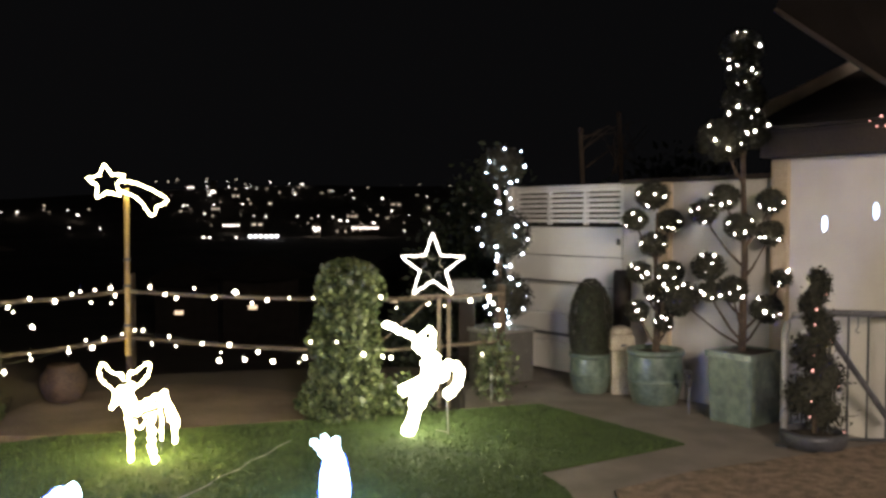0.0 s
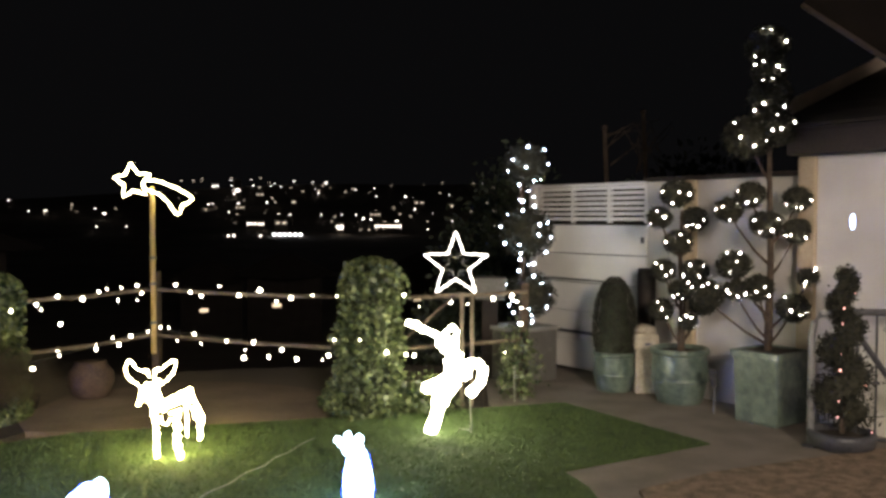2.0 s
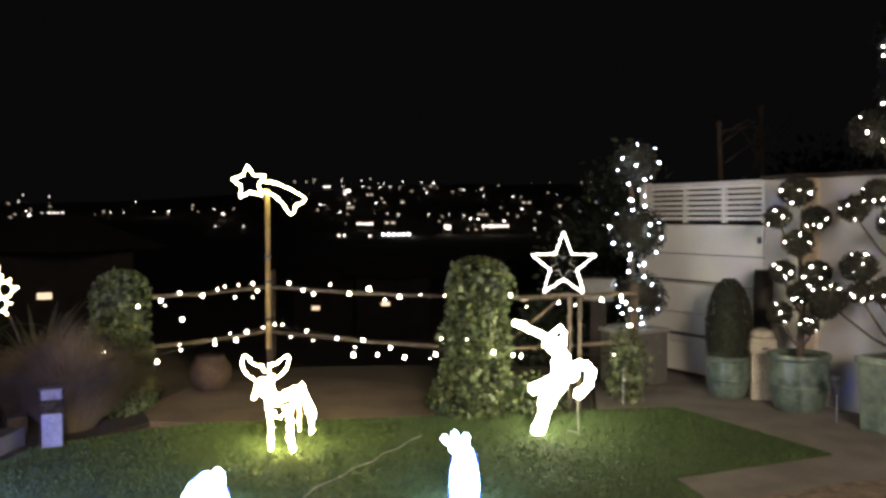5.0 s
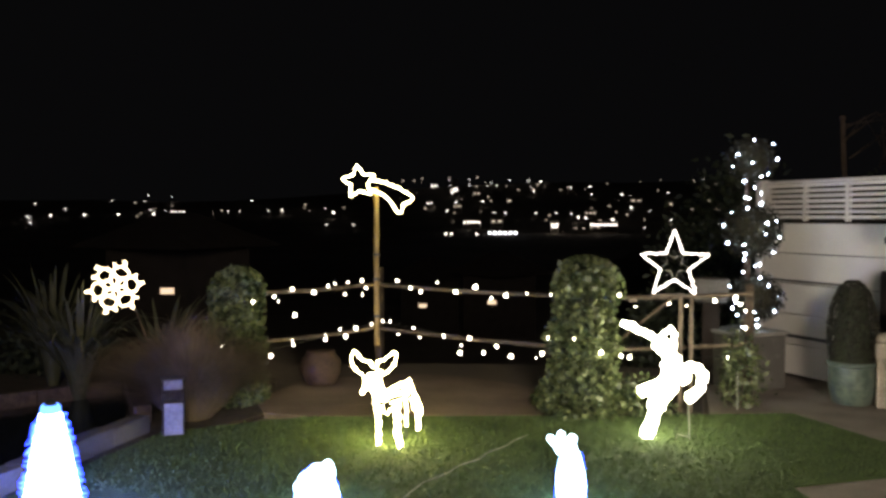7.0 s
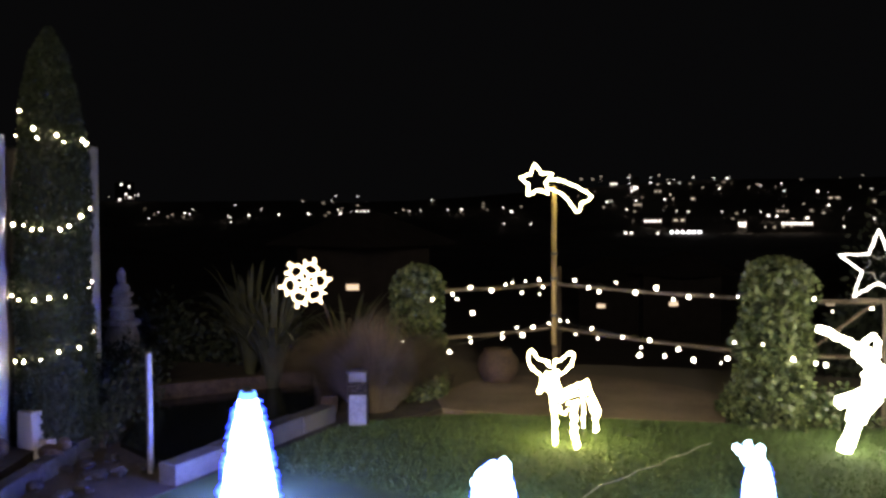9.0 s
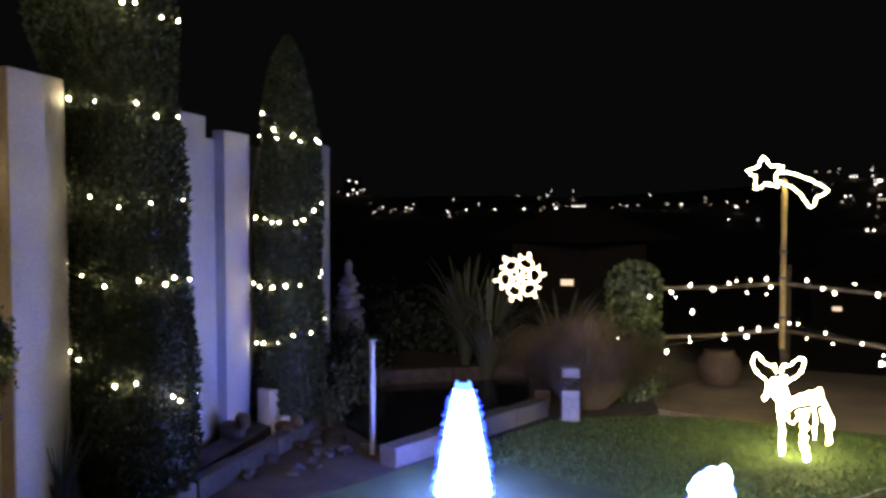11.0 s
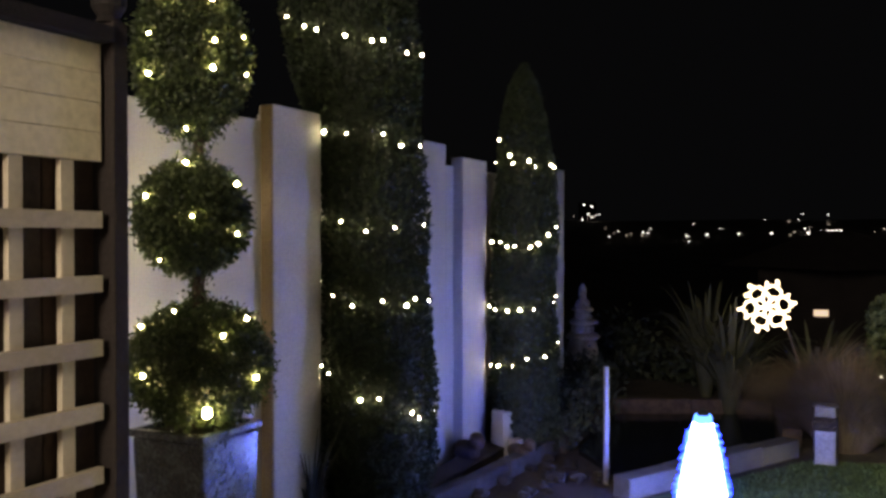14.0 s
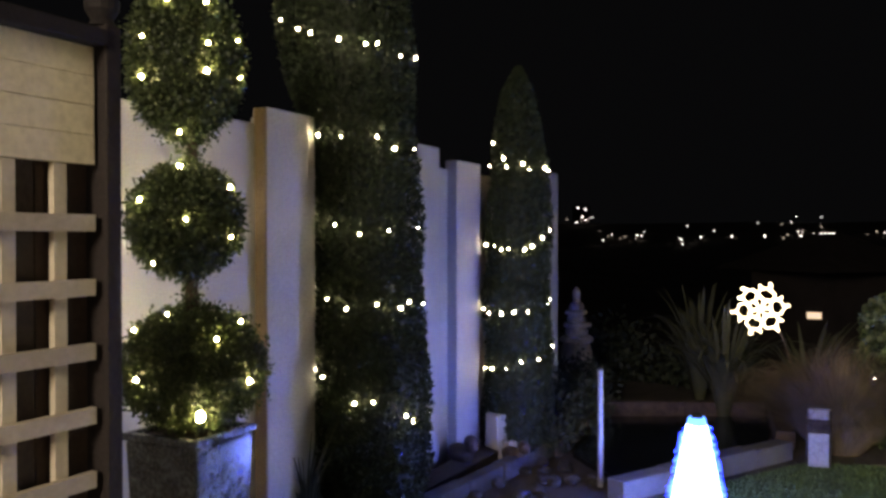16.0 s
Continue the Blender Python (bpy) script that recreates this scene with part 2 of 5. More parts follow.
for q, w in zip(rings, rings[1:]):
    for s in range(96):
        bm.faces.new((q[s], w[s], w[(s + 1) % 96], q[(s + 1) % 96]))
bm.faces.new(rings[0][::-1])
bmesh.ops.recalc_face_normals(bm, faces=bm.faces)
tagged(mesh_object("ground", bm, FIELD), "dark sloping land down to the valley and up the far hill", "ground", kind="structure")


def slab(name, outline, z0, z1, material, label, category, kind="structure"):
    b = bmesh.new()
    low = [b.verts.new((x, y, z0)) for x, y in outline]
    top = [b.verts.new((x, y, z1)) for x, y in outline]
    b.faces.new(top)
    b.faces.new(low[::-1])
    for i in range(len(outline)):
        j = (i + 1) % len(outline)
        b.faces.new((low[i], low[j], top[j], top[i]))
    bmesh.ops.recalc_face_normals(b, faces=b.faces)
    return tagged(mesh_object(name, b, material), label, category, kind=kind)


LAWN = [(-3.45, 5.75), (-3.72, 5.45), (-3.70, 3.0), (0.95, 2.6), (0.74, 5.05), (0.62, 5.40), (1.74, 6.10), (0.85, 7.42), (0.2, 7.2), (-0.35, 7.0), (-1.1, 6.78), (-2.1, 6.47), (-2.9, 6.25)]
lawn = slab("lawn", LAWN, -0.05, 0.0, SOIL, "mown green lawn with a cut edge", "lawn")
slab("path", [(-3.7, 2.6), (-3.7, -5.1), (7, -5.1), (7, 4.0), (3.4, 6.75), (1.6, 9.0), (0.9, 9.3), (0.2, 8.6), (0.2, 7.2), (0.85, 7.42), (1.74, 6.10), (0.62, 5.40), (0.74, 5.05), (0.95, 2.6)], -0.05, -0.012, PAVING, "grey-brown paved path beside the lawn", "path")
slab("gravel_terrace", [(1.02, 5.0), (1.56, 5.37), (3.30, 6.14), (5.2, 4.6), (5.2, 0.6), (1.02, 0.6)], -0.011, 0.012, GRAVEL, "brown bound-gravel terrace", "terrace")
slab("bed", [(-3.75, 2.9), (-3.7, 5.45), (-3.45, 5.78), (-3.3, 6.3), (-3.9, 7.7), (-6.6, 7.2), (-7.4, 6.6), (-3.2, -0.6), (-2.2, -0.6), (-3.0, 2.0)], -0.05, -0.008, EARTH, "dark planted earth beside the pond", "flower bed")
slab("bed", [(0.15, 7.2), (-0.35, 7.02), (-1.08, 6.82), (-1.05, 7.6), (0.15, 8.5)], -0.05, -0.006, EARTH, "dark earth under the ivy post", "flower bed")

# the half-round terrace behind the deer
slab("terrace", [(-3.3, 6.28), (-2.9, 6.27), (-2.1, 6.49), (-1.12, 6.82), (-1.2, 7.75), (-1.45, 7.95), (-1.75, 8.12), (-2.1, 8.24), (-2.5, 8.30), (-2.8, 8.22), (-3.1, 8.05), (-3.6, 7.6), (-3.6, 6.7)], -0.05, -0.004, TERRACE, "half-round brown terrace at the garden's edge", "terrace")


def within(x, y, poly):
    odd = False
    for (x0, y0), (x1, y1) in zip(poly, poly[1:] + poly[:1]):
        if (y0 > y) != (y1 > y) and x < x0 + (y - y0) / (y1 - y0) * (x1 - x0):
            odd = not odd
    return odd


# blades of grass near the lit figures and over the lawn
pts = []
while len(pts) < 42000:
    x, y = random.uniform(-3.75, 1.75), random.uniform(4.2, 7.4)
    if within(x, y, LAWN):
        pts.append((x, y))
pts = np.array(pts)
n = len(pts)
h = rng.uniform(0.008, 0.022, n)
ang = rng.uniform(0, math.tau, n)
lean = rng.normal(0, 0.012, (n, 2))
wv = np.stack([np.cos(ang), np.sin(ang)], 1) * 0.0035
verts = np.stack([np.c_[pts - wv, np.zeros(n)], np.c_[pts + wv, np.zeros(n)], np.c_[pts + lean, h]], 1).reshape(-1, 3)
me = bpy.data.meshes.new("grass")
me.from_pydata(verts.tolist(), [], np.arange(3 * n).reshape(-1, 3).tolist())
me.materials.append(GRASS)
tagged(new("grass", me), "short green grass blades of the lawn", "grass", kind="stuff")

# ---- the white wall with pilasters (along the pond side) ----
WALL_O, WALL_U, WALL_N = Vector((-5.30, 3.75, 0)), Vector((-0.5, 0.866, 0)), Vector((0.866, 0.5, 0))
WALL_M = Matrix(((WALL_U.x, WALL_N.x, 0, WALL_O.x), (WALL_U.y, WALL_N.y, 0, WALL_O.y), (0, 0, 1, 0), (0, 0, 0, 1)))
west = new("wall_west")
west.matrix_world = WALL_M
tagged(west, "white-painted garden wall with stepped top and pilasters", "wall", kind="structure")


def block(name, s0, s1, out0, out1, z1, material, bevel=0.008, z0=-0.05, parent=west, label=""):
    return part(name, bbox(s0, s1, out0, out1, z0, z1, bevel), material, parent, label)


block("wall_panel", -5.6, -2.40, -0.20, 0.0, 2.16, RENDER_WHITE)
block("wall_panel", -2.40, -0.65, -0.20, -0.002, 2.225, RENDER_WHITE)
block("wall_panel", -0.65, -0.30, -0.20, -0.004, 2.085, RENDER_WHITE)
block("wall_panel", -0.30, 1.30, -0.20, -0.003, 2.08, RENDER_WHITE)
for s0, s1, z1 in ((-2.60, -2.21, 2.235), (-0.53, -0.13, 2.145), (1.11, 1.57, 2.19)):
    block("pilaster", s0, s1, -0.02, 0.07, z1, RENDER_WHITE)
block("pilaster_return", -2.612, -2.601, 0.0, 0.068, 2.231, TAN, 0.002, label="tan side of the pilaster")

# ---- the white boarded gate and the house wall (along the path) ----
EAST_O, EAST_U, EAST_N = Vector((1.73, 8.22, 0)), Vector((0.608, -0.794, 0)), Vector((-0.794, -0.608, 0))
EAST_M = Matrix(((EAST_U.x, EAST_N.x, 0, EAST_O.x), (EAST_U.y, EAST_N.y, 0, EAST_O.y), (0, 0, 1, 0), (0, 0, 0, 1)))
east = new("wall_east")
east.matrix_world = EAST_M
tagged(east, "cream-white rendered wall with tan pilasters under a brown eave", "wall", kind="structure")
block("wall_panel", 0.0, 1.64, -0.2, 0.0, 1.945, RENDER_WHITE, parent=east)
block("wall_panel", 1.64, 6.2, -0.2, 0.05, 2.09, RENDER_WHITE, parent=east)
block("pilaster", 0.44, 0.58, -0.02, 0.035, 1.95, PALE_TAN, 0.02, parent=east, label="tan pilaster")
block("pilaster", 1.59, 1.75, -0.02, 0.075, 2.092, PALE_TAN, 0.02, parent=east, label="tan pilaster")

gate = new("gate")
gate.matrix_world = EAST_M
tagged(gate, "white horizontal-boarded gate with an open slatted top", "gate")
for i in range(5):
    part("board", bbox(-1.56, -0.012, -0.05, 0.0 if i % 2 else 0.004, 0.03 + i * 0.302, 0.03 + (i + 1) * 0.302 - 0.010, 0.004), GATE_WHITE, gate)
for i in range(7):
    part("slat", bbox(-1.56, -0.012, -0.035, -0.012, 1.575 + i * 0.052, 1.575 + i * 0.052 + 0.034, 0.003), GATE_WHITE, gate)
part("top_rail", bbox(-1.57, -0.010, -0.05, 0.008, 1.925, 1.955, 0.004), GATE_WHITE, gate)
for s in (-1.56, -1.05, -0.53, -0.05):
    part("upright", bbox(s, s + 0.04, -0.06, -0.010, 1.55, 1.945, 0.003), GATE_WHITE, gate)
part("backing", bbox(-1.55, -0.02, -0.09, -0.055, 0.02, 1.54), DARK_WOOD, gate)
part("latch", bbox(-0.06, -0.03, 0.004, 0.03, 1.36, 1.42, 0.004), METAL, gate, "dark gate latch")
for z, h in ((0.955, 0.016), (0.40, 0.03)):
    part("rail_bar", bbox(-1.57, -0.5, 0.008, 0.03, z, z + h, 0.004), METAL, gate, "dark bar across the boards")
part("post", bbox(-1.66, -1.57, -0.08, 0.02, -0.05, 1.97, 0.006), GATE_WHITE, gate)

# eave, roof and the upper storey of the house
house = new("house")
house.matrix_world = EAST_M
tagged(house, "low house with brown eave, dark tiled roof and pale gutters", "house")
part("fascia", bbox(1.57, 6.3, 0.055, 0.20, 2.098, 2.30, 0.01), FASCIA, house)
part("soffit", bbox(1.57, 6.3, -0.2, 0.053, 2.096, 2.14), FASCIA, house)
part("capping", bbox(-0.02, 1.56, -0.24, 0.05, 1.948, 1.985, 0.008), ROOF, house, "dark capping on the wall")
RISE = 0.364
bm = bmesh.new()
roof = [bm.verts.new(v) for v in ((1.40, 0.24, 2.30), (6.3, 0.24, 2.30), (6.3, -2.6, 2.30 + 2.84 * RISE), (1.40, -2.6, 2.30 + 2.84 * RISE), (1.40, 0.24, 2.27), (6.3, 0.24, 2.27), (6.3, -2.6, 2.24 + 2.84 * RISE), (1.40, -2.6, 2.24 + 2.84 * RISE))]
for f in ((0, 1, 2, 3), (7, 6, 5, 4), (0, 4, 5, 1), (1, 5, 6, 2), (2, 6, 7, 3), (3, 7, 4, 0)):
    bm.faces.new([roof[i] for i in f])
part("roof", bm, ROOF, house)
for i in range(10):
    y = 0.22 - i * 0.28
    course = part("tile_course", bbox(1.42, 6.28, -0.29, 0.0, 0.0, 0.022, 0.003), ROOF, house)
    course.matrix_local = pose(0, y, 2.312 + (0.22 - y) * RISE, -20.0)
# gable end under the verge, with two pale boards along the slope
bm = bmesh.new()
gable = [bm.verts.new((s, o, z)) for s in (1.60, 1.66) for o, z in ((0.05, 2.145), (0.05, 2.29), (-2.6, 2.24 + 2.6 * RISE), (-2.6, 2.145))]
for f in ((0, 1, 2, 3), (7, 6, 5, 4), (0, 4, 5, 1), (1, 5, 6, 2), (2, 6, 7, 3), (3, 7, 4, 0)):
    bm.faces.new([gable[i] for i in f])
part("gable", bm, ROOF, house)
for low, high in ((0.02, 0.15), (-0.14, 0.0)):
    board = part("verge_board", bbox(1.355, 1.395, -2.95, 0.0, low, high, 0.004), VERGE, house, "pale board along the roof's sloping edge")
    board.matrix_local = pose(0, 0.26, 2.27, -20.0)

# unseen house added behind the viewer to carry the warm lamp
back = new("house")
tagged(back, "unseen white house added behind the viewer to hold the warm light", "house")
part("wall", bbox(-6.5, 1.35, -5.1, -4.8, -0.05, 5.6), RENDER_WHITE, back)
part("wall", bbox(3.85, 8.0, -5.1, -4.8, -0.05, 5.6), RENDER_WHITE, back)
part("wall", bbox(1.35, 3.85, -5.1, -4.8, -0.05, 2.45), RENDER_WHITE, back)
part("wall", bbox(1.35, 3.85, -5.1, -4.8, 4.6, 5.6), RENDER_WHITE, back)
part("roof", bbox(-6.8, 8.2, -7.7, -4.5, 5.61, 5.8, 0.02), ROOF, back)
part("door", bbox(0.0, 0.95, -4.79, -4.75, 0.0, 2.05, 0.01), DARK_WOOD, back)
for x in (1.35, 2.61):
    win = part("window", bbox(x, x + 1.24, -4.95, -4.93, 2.45, 4.6), WINDOW_GLOW, back, "unseen lit window added for the warm light")
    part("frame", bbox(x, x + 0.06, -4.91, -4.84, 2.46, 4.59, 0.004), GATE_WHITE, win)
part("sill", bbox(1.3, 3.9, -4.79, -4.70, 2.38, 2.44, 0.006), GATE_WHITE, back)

# brown awning held out from the house over the terrace
TO_HOUSE = EAST_M.inverted()


def house_points(*pts):
    return [TO_HOUSE @ Vector(p) for p in pts]


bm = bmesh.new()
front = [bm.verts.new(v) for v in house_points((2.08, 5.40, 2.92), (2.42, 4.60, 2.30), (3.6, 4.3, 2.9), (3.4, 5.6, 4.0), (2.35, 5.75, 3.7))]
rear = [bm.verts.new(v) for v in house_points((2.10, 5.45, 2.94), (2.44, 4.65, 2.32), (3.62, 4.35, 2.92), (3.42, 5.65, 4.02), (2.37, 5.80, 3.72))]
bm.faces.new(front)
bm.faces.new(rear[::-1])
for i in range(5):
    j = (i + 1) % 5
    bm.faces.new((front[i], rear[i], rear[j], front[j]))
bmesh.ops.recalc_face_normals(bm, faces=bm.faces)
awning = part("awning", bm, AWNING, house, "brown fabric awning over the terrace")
part("front_bar", tube(bmesh.new(), house_points((2.07, 5.38, 2.91), (2.42, 4.58, 2.29)), 0.016, 8), FASCIA, awning)

eave_lights = thing("string_lights", 0, 0, 0, "a few tiny rosy bulbs along the house eave", "string lights")
eave_lights.matrix_world = EAST_M
bulbs(eave_lights, [(2.45, 0.215, 2.31), (2.50, 0.215, 2.27), (2.53, 0.215, 2.34), (2.56, 0.215, 2.27), (2.60, 0.215, 2.29)], BULB_RED, [0.9, 0.8, 1.1, 1.0, 0.8])

# ---- lit figures on the lawn ----


def deer():
    d = thing("light_deer", -1.945, 5.665, 0.0, "standing deer of warm white rope light on the lawn", "light figure", turn=18.9)
    k = 0.0037

    def at(*pts):
        return [((x - 275) * k, o, (815 - y) * k) for x, y, o in pts]
    bm = bmesh.new()
    # two front legs, two hind legs
    for pts, r in ((at((238, 722, -0.05), (240, 765, -0.06), (241, 812, -0.06)), 0.0140), (at((275, 730, -0.09), (276, 772, -0.10), (281, 815, -0.10)), 0.0155),
                   (at((300, 706, 0.10), (311, 730, 0.12), (322, 754, 0.12), (317, 776, 0.12), (316, 797, 0.12)), 0.0125), (at((302, 735, 0.12), (311, 756, 0.12), (316, 770, 0.12)), 0.0075),
                   (at((290, 718, 0.15), (294, 758, 0.17), (294, 793, 0.17)), 0.0075)):
        rope(bm, pts, r, 0.030, 1.4)
    # chest, back, ribs and belly
    rope(bm, at((242, 716, -0.04), (258, 714, 0.0), (278, 709, 0.06), (297, 703, 0.10), (304, 716, 0.11)), 0.012, 0.03, 1.4)
    rope(bm, at((240, 728, -0.06), (264, 722, -0.03), (284, 719, 0.04), (298, 724, 0.08)), 0.010, 0.03, 1.4)
    rope(bm, at((264, 733, -0.08), (284, 731, 0.0)), 0.008, 0.03, 1.4)
    rope(bm, at((248, 738, -0.05), (251, 752, -0.05), (258, 756, -0.03), (266, 746, 0.0)), 0.005, 0.03)
    rope(bm, at((297, 703, 0.11), (299, 697, 0.11), (303, 706, 0.11)), 0.009, 0.03)
    # neck and head
    for w in (-9, 0, 9):
        rope(bm, at((232 + w, 684, -0.08), (238 + w, 704, -0.07), (246 + w * 0.7, 728, -0.06)), 0.015, 0.03, 1.4)
    for w in (-7, 2, 10):
        rope(bm, at((234 + w, 676, -0.09), (224 + w, 688, -0.12), (215 + w * 0.6, 706 - w * 0.5, -0.14)), 0.012, 0.03, 1.4)
    part("rope_light", bm, DEER_GLOW, d)
    for pts in (at((214, 680, -0.09), (203, 672, -0.09), (194, 662, -0.09), (190, 646, -0.09), (194, 633, -0.09), (202, 636, -0.09), (208, 648, -0.09), (218, 653, -0.09), (228, 652, -0.09), (230, 666, -0.09)),
                at((238, 682, -0.08), (250, 679, -0.08), (262, 670, -0.08), (272, 658, -0.08), (276, 644, -0.08), (271, 636, -0.08), (262, 642, -0.08), (252, 652, -0.08), (240, 652, -0.08), (237, 668, -0.08))):
        part("antler", rope(bmesh.new(), pts, 0.004, 0.036, 2.7), DEER_GLOW, d)
    part("ear", rope(bmesh.new(), at((238, 676, -0.10), (243, 669, -0.11), (248, 671, -0.11), (242, 679, -0.10)), 0.005, 0.03), DEER_GLOW, d)
    for x, o in ((241, -0.06), (281, -0.10), (316, 0.12), (294, 0.17)):
        part("peg", tube(bmesh.new(), [((x - 275) * k, o, -0.05), ((x - 275) * k, o, 0.09)], 0.004, 6), METAL, d)


deer()


def leaper():
    """A slim leaping figure with a long horn, kept as one plain glowing shape."""
    bm = bmesh.new()
    k = 0.00415

    def limb(*pts, r=0.05):
        rope(bm, [((x - 722) * k, o, (772 - y) * k) for x, y, o in pts], r, r * 0.9, 1.12)
    limb((721, 768, 0), (727, 748, 0), (736, 718, 0), r=0.046)
    limb((736, 716, 0), (746, 698, 0), (764, 676, 0), r=0.058)
    limb((708, 693, 0.02), (730, 684, 0.02), (762, 664, 0.01), r=0.044)
    limb((786, 664, 0), (768, 652, 0), (752, 634, 0), r=0.061)
    limb((768, 640, 0), (752, 618, 0), (740, 602, 0), r=0.055)
    limb((738, 602, -0.02), (748, 588, -0.02), (760, 580, -0.02), (766, 592, -0.02), (763, 612, -0.02), r=0.017)
    limb((738, 600, 0), (715, 588, 0), (695, 579, 0), (676, 571, 0), r=0.020)
    limb((782, 650, 0.03), (794, 646, 0.03), (808, 648, 0.03), (814, 664, 0.03), (809, 682, 0.03), (799, 694, 0.03), (790, 698, 0.03), r=0.034)
    ob = mesh_object("light_figure", bm, FIGURE_GLOW)
    ob.matrix_world = pose(-0.25, 6.30, 0.0, 0, 0, 2)
    tagged(ob, "glowing white leaping figure with a long horn on the lawn", "light figure")


leaper()
stake = thing("wire_stake", 0.04, 6.33, 0.0, "thin pale wire stake beside the leaping figure", "stake")
part("wire", tube(bmesh.new(), [(0, 0, -0.05), (0, 0, 0.10), (-0.01, 0, 0.29)], 0.005, 6), PALE_WIRE, stake)
part("hook", tube(bmesh.new(), [(0, 0, 0.02), (-0.085, 0, 0.035), (-0.09, 0, 0.0)], 0.004, 6), PALE_WIRE, stake)


def halo_tips(radius, h, n, length):
    """Fine glowing tips round a body of given radius, standing in for its halo."""
    b = bmesh.new()
    for _ in range(n):
        z, a = random.uniform(0.0, h), random.uniform(0, math.tau)
        r = radius(z)
        l = length * random.uniform(0.5, 1.2)
        tube(b, [(r * 0.9 * math.cos(a), r * 0.9 * math.sin(a), z), ((r + l) * math.cos(a), (r + l) * math.sin(a), z - 0.004)], 0.0032, 4, 0.0015)
    return b


def small_animal(x, y, turn, label, body, head):
    a = thing("light_animal", x, y, 0.0, label, "light figure", turn=turn)
    bm = bmesh.new()
    lathe(bm, body, 20)
    for v in bm.verts:
        v.co += v.normal * 0.0 + Vector((noise.noise(v.co * 25) * 0.006, 0, 0))
    part("body", bm, ICE_GLOW, a, smooth=True)
    bm = bmesh.new()
    for c, r, s in head:
        ball(bm, c, r, 2, s)
    part("head", bm, ICE_GLOW, a, smooth=True)
    zs, rs = [p[1] for p in body], [p[0] for p in body]
    tagged(part("halo_tips", halo_tips(lambda z: float(np.interp(z, zs, rs)), zs[-1], 260, 0.012), BLUE_GLOW, a, "fine blue glowing tips put in for the halo"), kind="stuff")


small_animal(-0.60, 4.72, 0, "icy white glowing acrylic rabbit on the lawn", [(0.05, 0.0), (0.075, 0.02), (0.082, 0.10), (0.078, 0.18), (0.062, 0.25), (0.045, 0.30), (0.02, 0.32)],
             [((-0.03, 0, 0.315), 0.055, (1.15, 1, 0.9)), ((-0.085, -0.01, 0.345), 0.028, (1.1, 1, 0.9)), ((-0.112, -0.01, 0.365), 0.022, (1, 1, 0.9)), ((-0.055, 0, 0.38), 0.024, (0.9, 0.8, 1.3)), ((0.005, 0.01, 0.365), 0.026, (1, 0.8, 1.1))])
small_animal(-1.93, 4.28, 0, "icy white glowing acrylic bear cub on the lawn", [(0.10, 0.0), (0.122, 0.02), (0.12, 0.08), (0.10, 0.14), (0.072, 0.20), (0.03, 0.235), (0.012, 0.245)],
             [((-0.065, 0, 0.155), 0.042, (1.1, 1, 0.9)), ((0.062, 0, 0.20), 0.052, (0.8, 0.8, 1.45)), ((-0.098, -0.02, 0.115), 0.032, (1, 1, 1)), ((0.03, 0, 0.215), 0.03, (1, 1, 1))])


def light_cone():
    c = thing("light_cone", -3.13, 3.65, 0.0, "glowing blue-white spiral light cone beside the pond", "light figure")
    c.scale = (1.04, 1.04, 1.07)
    tiers, profile = 11, []
    for i in range(tiers):
        k = i / tiers
        r, z = 0.158 * (1 - k) ** 0.85 + 0.042 * k, 0.55 * k
        profile += [(r, z), (r * 0.97, z + 0.012), (r * 0.88, z + 0.049)]
    part("core", lathe(bmesh.new(), profile + [(0.03, 0.552)], 28), CONE_GLOW, c)
    tagged(part("halo_tips", halo_tips(lambda z: 0.158 * (1 - z / 0.55) ** 0.85 + 0.042 * z / 0.55, 0.55, 700, 0.030), BLUE_GLOW, c, "fine blue glowing tips put in for the halo"), kind="stuff")
    part("crown", lathe(bmesh.new(), [(0.040, 0.540), (0.048, 0.560), (0.047, 0.580), (0.040, 0.594), (0.034, 0.588), (0.036, 0.565)], 24), BAND_GLOW, c, "light blue glowing ring", smooth=True)
    part("finial", ball(bmesh.new(), (0, 0, 0.590), 0.030, 2), WIRE, c, "dark knob in the crown")


light_cone()


def star_points(r, q, n=5, turn=90):
    return [((r if i % 2 == 0 else q) * math.cos(radians(turn + i * 180 / n)), 0, (r if i % 2 == 0 else q) * math.sin(radians(turn + i * 180 / n))) for i in range(2 * n)] + [(r * math.cos(radians(turn)), 0, r * math.sin(radians(turn)))]


star = thing("light_star", -0.085, 7.2, 1.205, "five-pointed star of white rope light on a timber stand", "light star")
part("rope_light", rope(bmesh.new(), star_points(0.283, 0.117), 0.0065, 0.028), STAR_GLOW, star)
part("inner_frame", tube(bmesh.new(), star_points(0.135, 0.055, turn=-90), 0.005, 6), PALE_WIRE, star)
for x0, z0, x1, z1 in ((0, 0.118, 0, 0.06), (-0.11, 0.04, -0.05, 0.02), (0.11, 0.04, 0.05, 0.02), (-0.07, -0.095, -0.03, -0.05), (0.07, -0.095, 0.03, -0.05)):
    part("strut", tube(bmesh.new(), [(x0, 0, z0), (x1, 0, z1)], 0.004, 6), METAL, star)
stand = thing("star_stand", -0.05, 7.26, 0.0, "weathered timber stand with two posts and a brace", "stand")
for x in (0.0, 0.085):
    part("post", bbox(x, x + 0.035, 0, 0.035, -0.06, 0.97, 0.003), TIMBER, stand)
part("shelf", bbox(-0.22, 0.20, -0.08, 0.03, 0.945, 0.962, 0.003), TIMBER, stand)
part("brace", tube(bmesh.new(), [(-0.05, 0.02, 0.93), (-0.52, 0.05, 0.52)], 0.014, 6), TIMBER, stand)

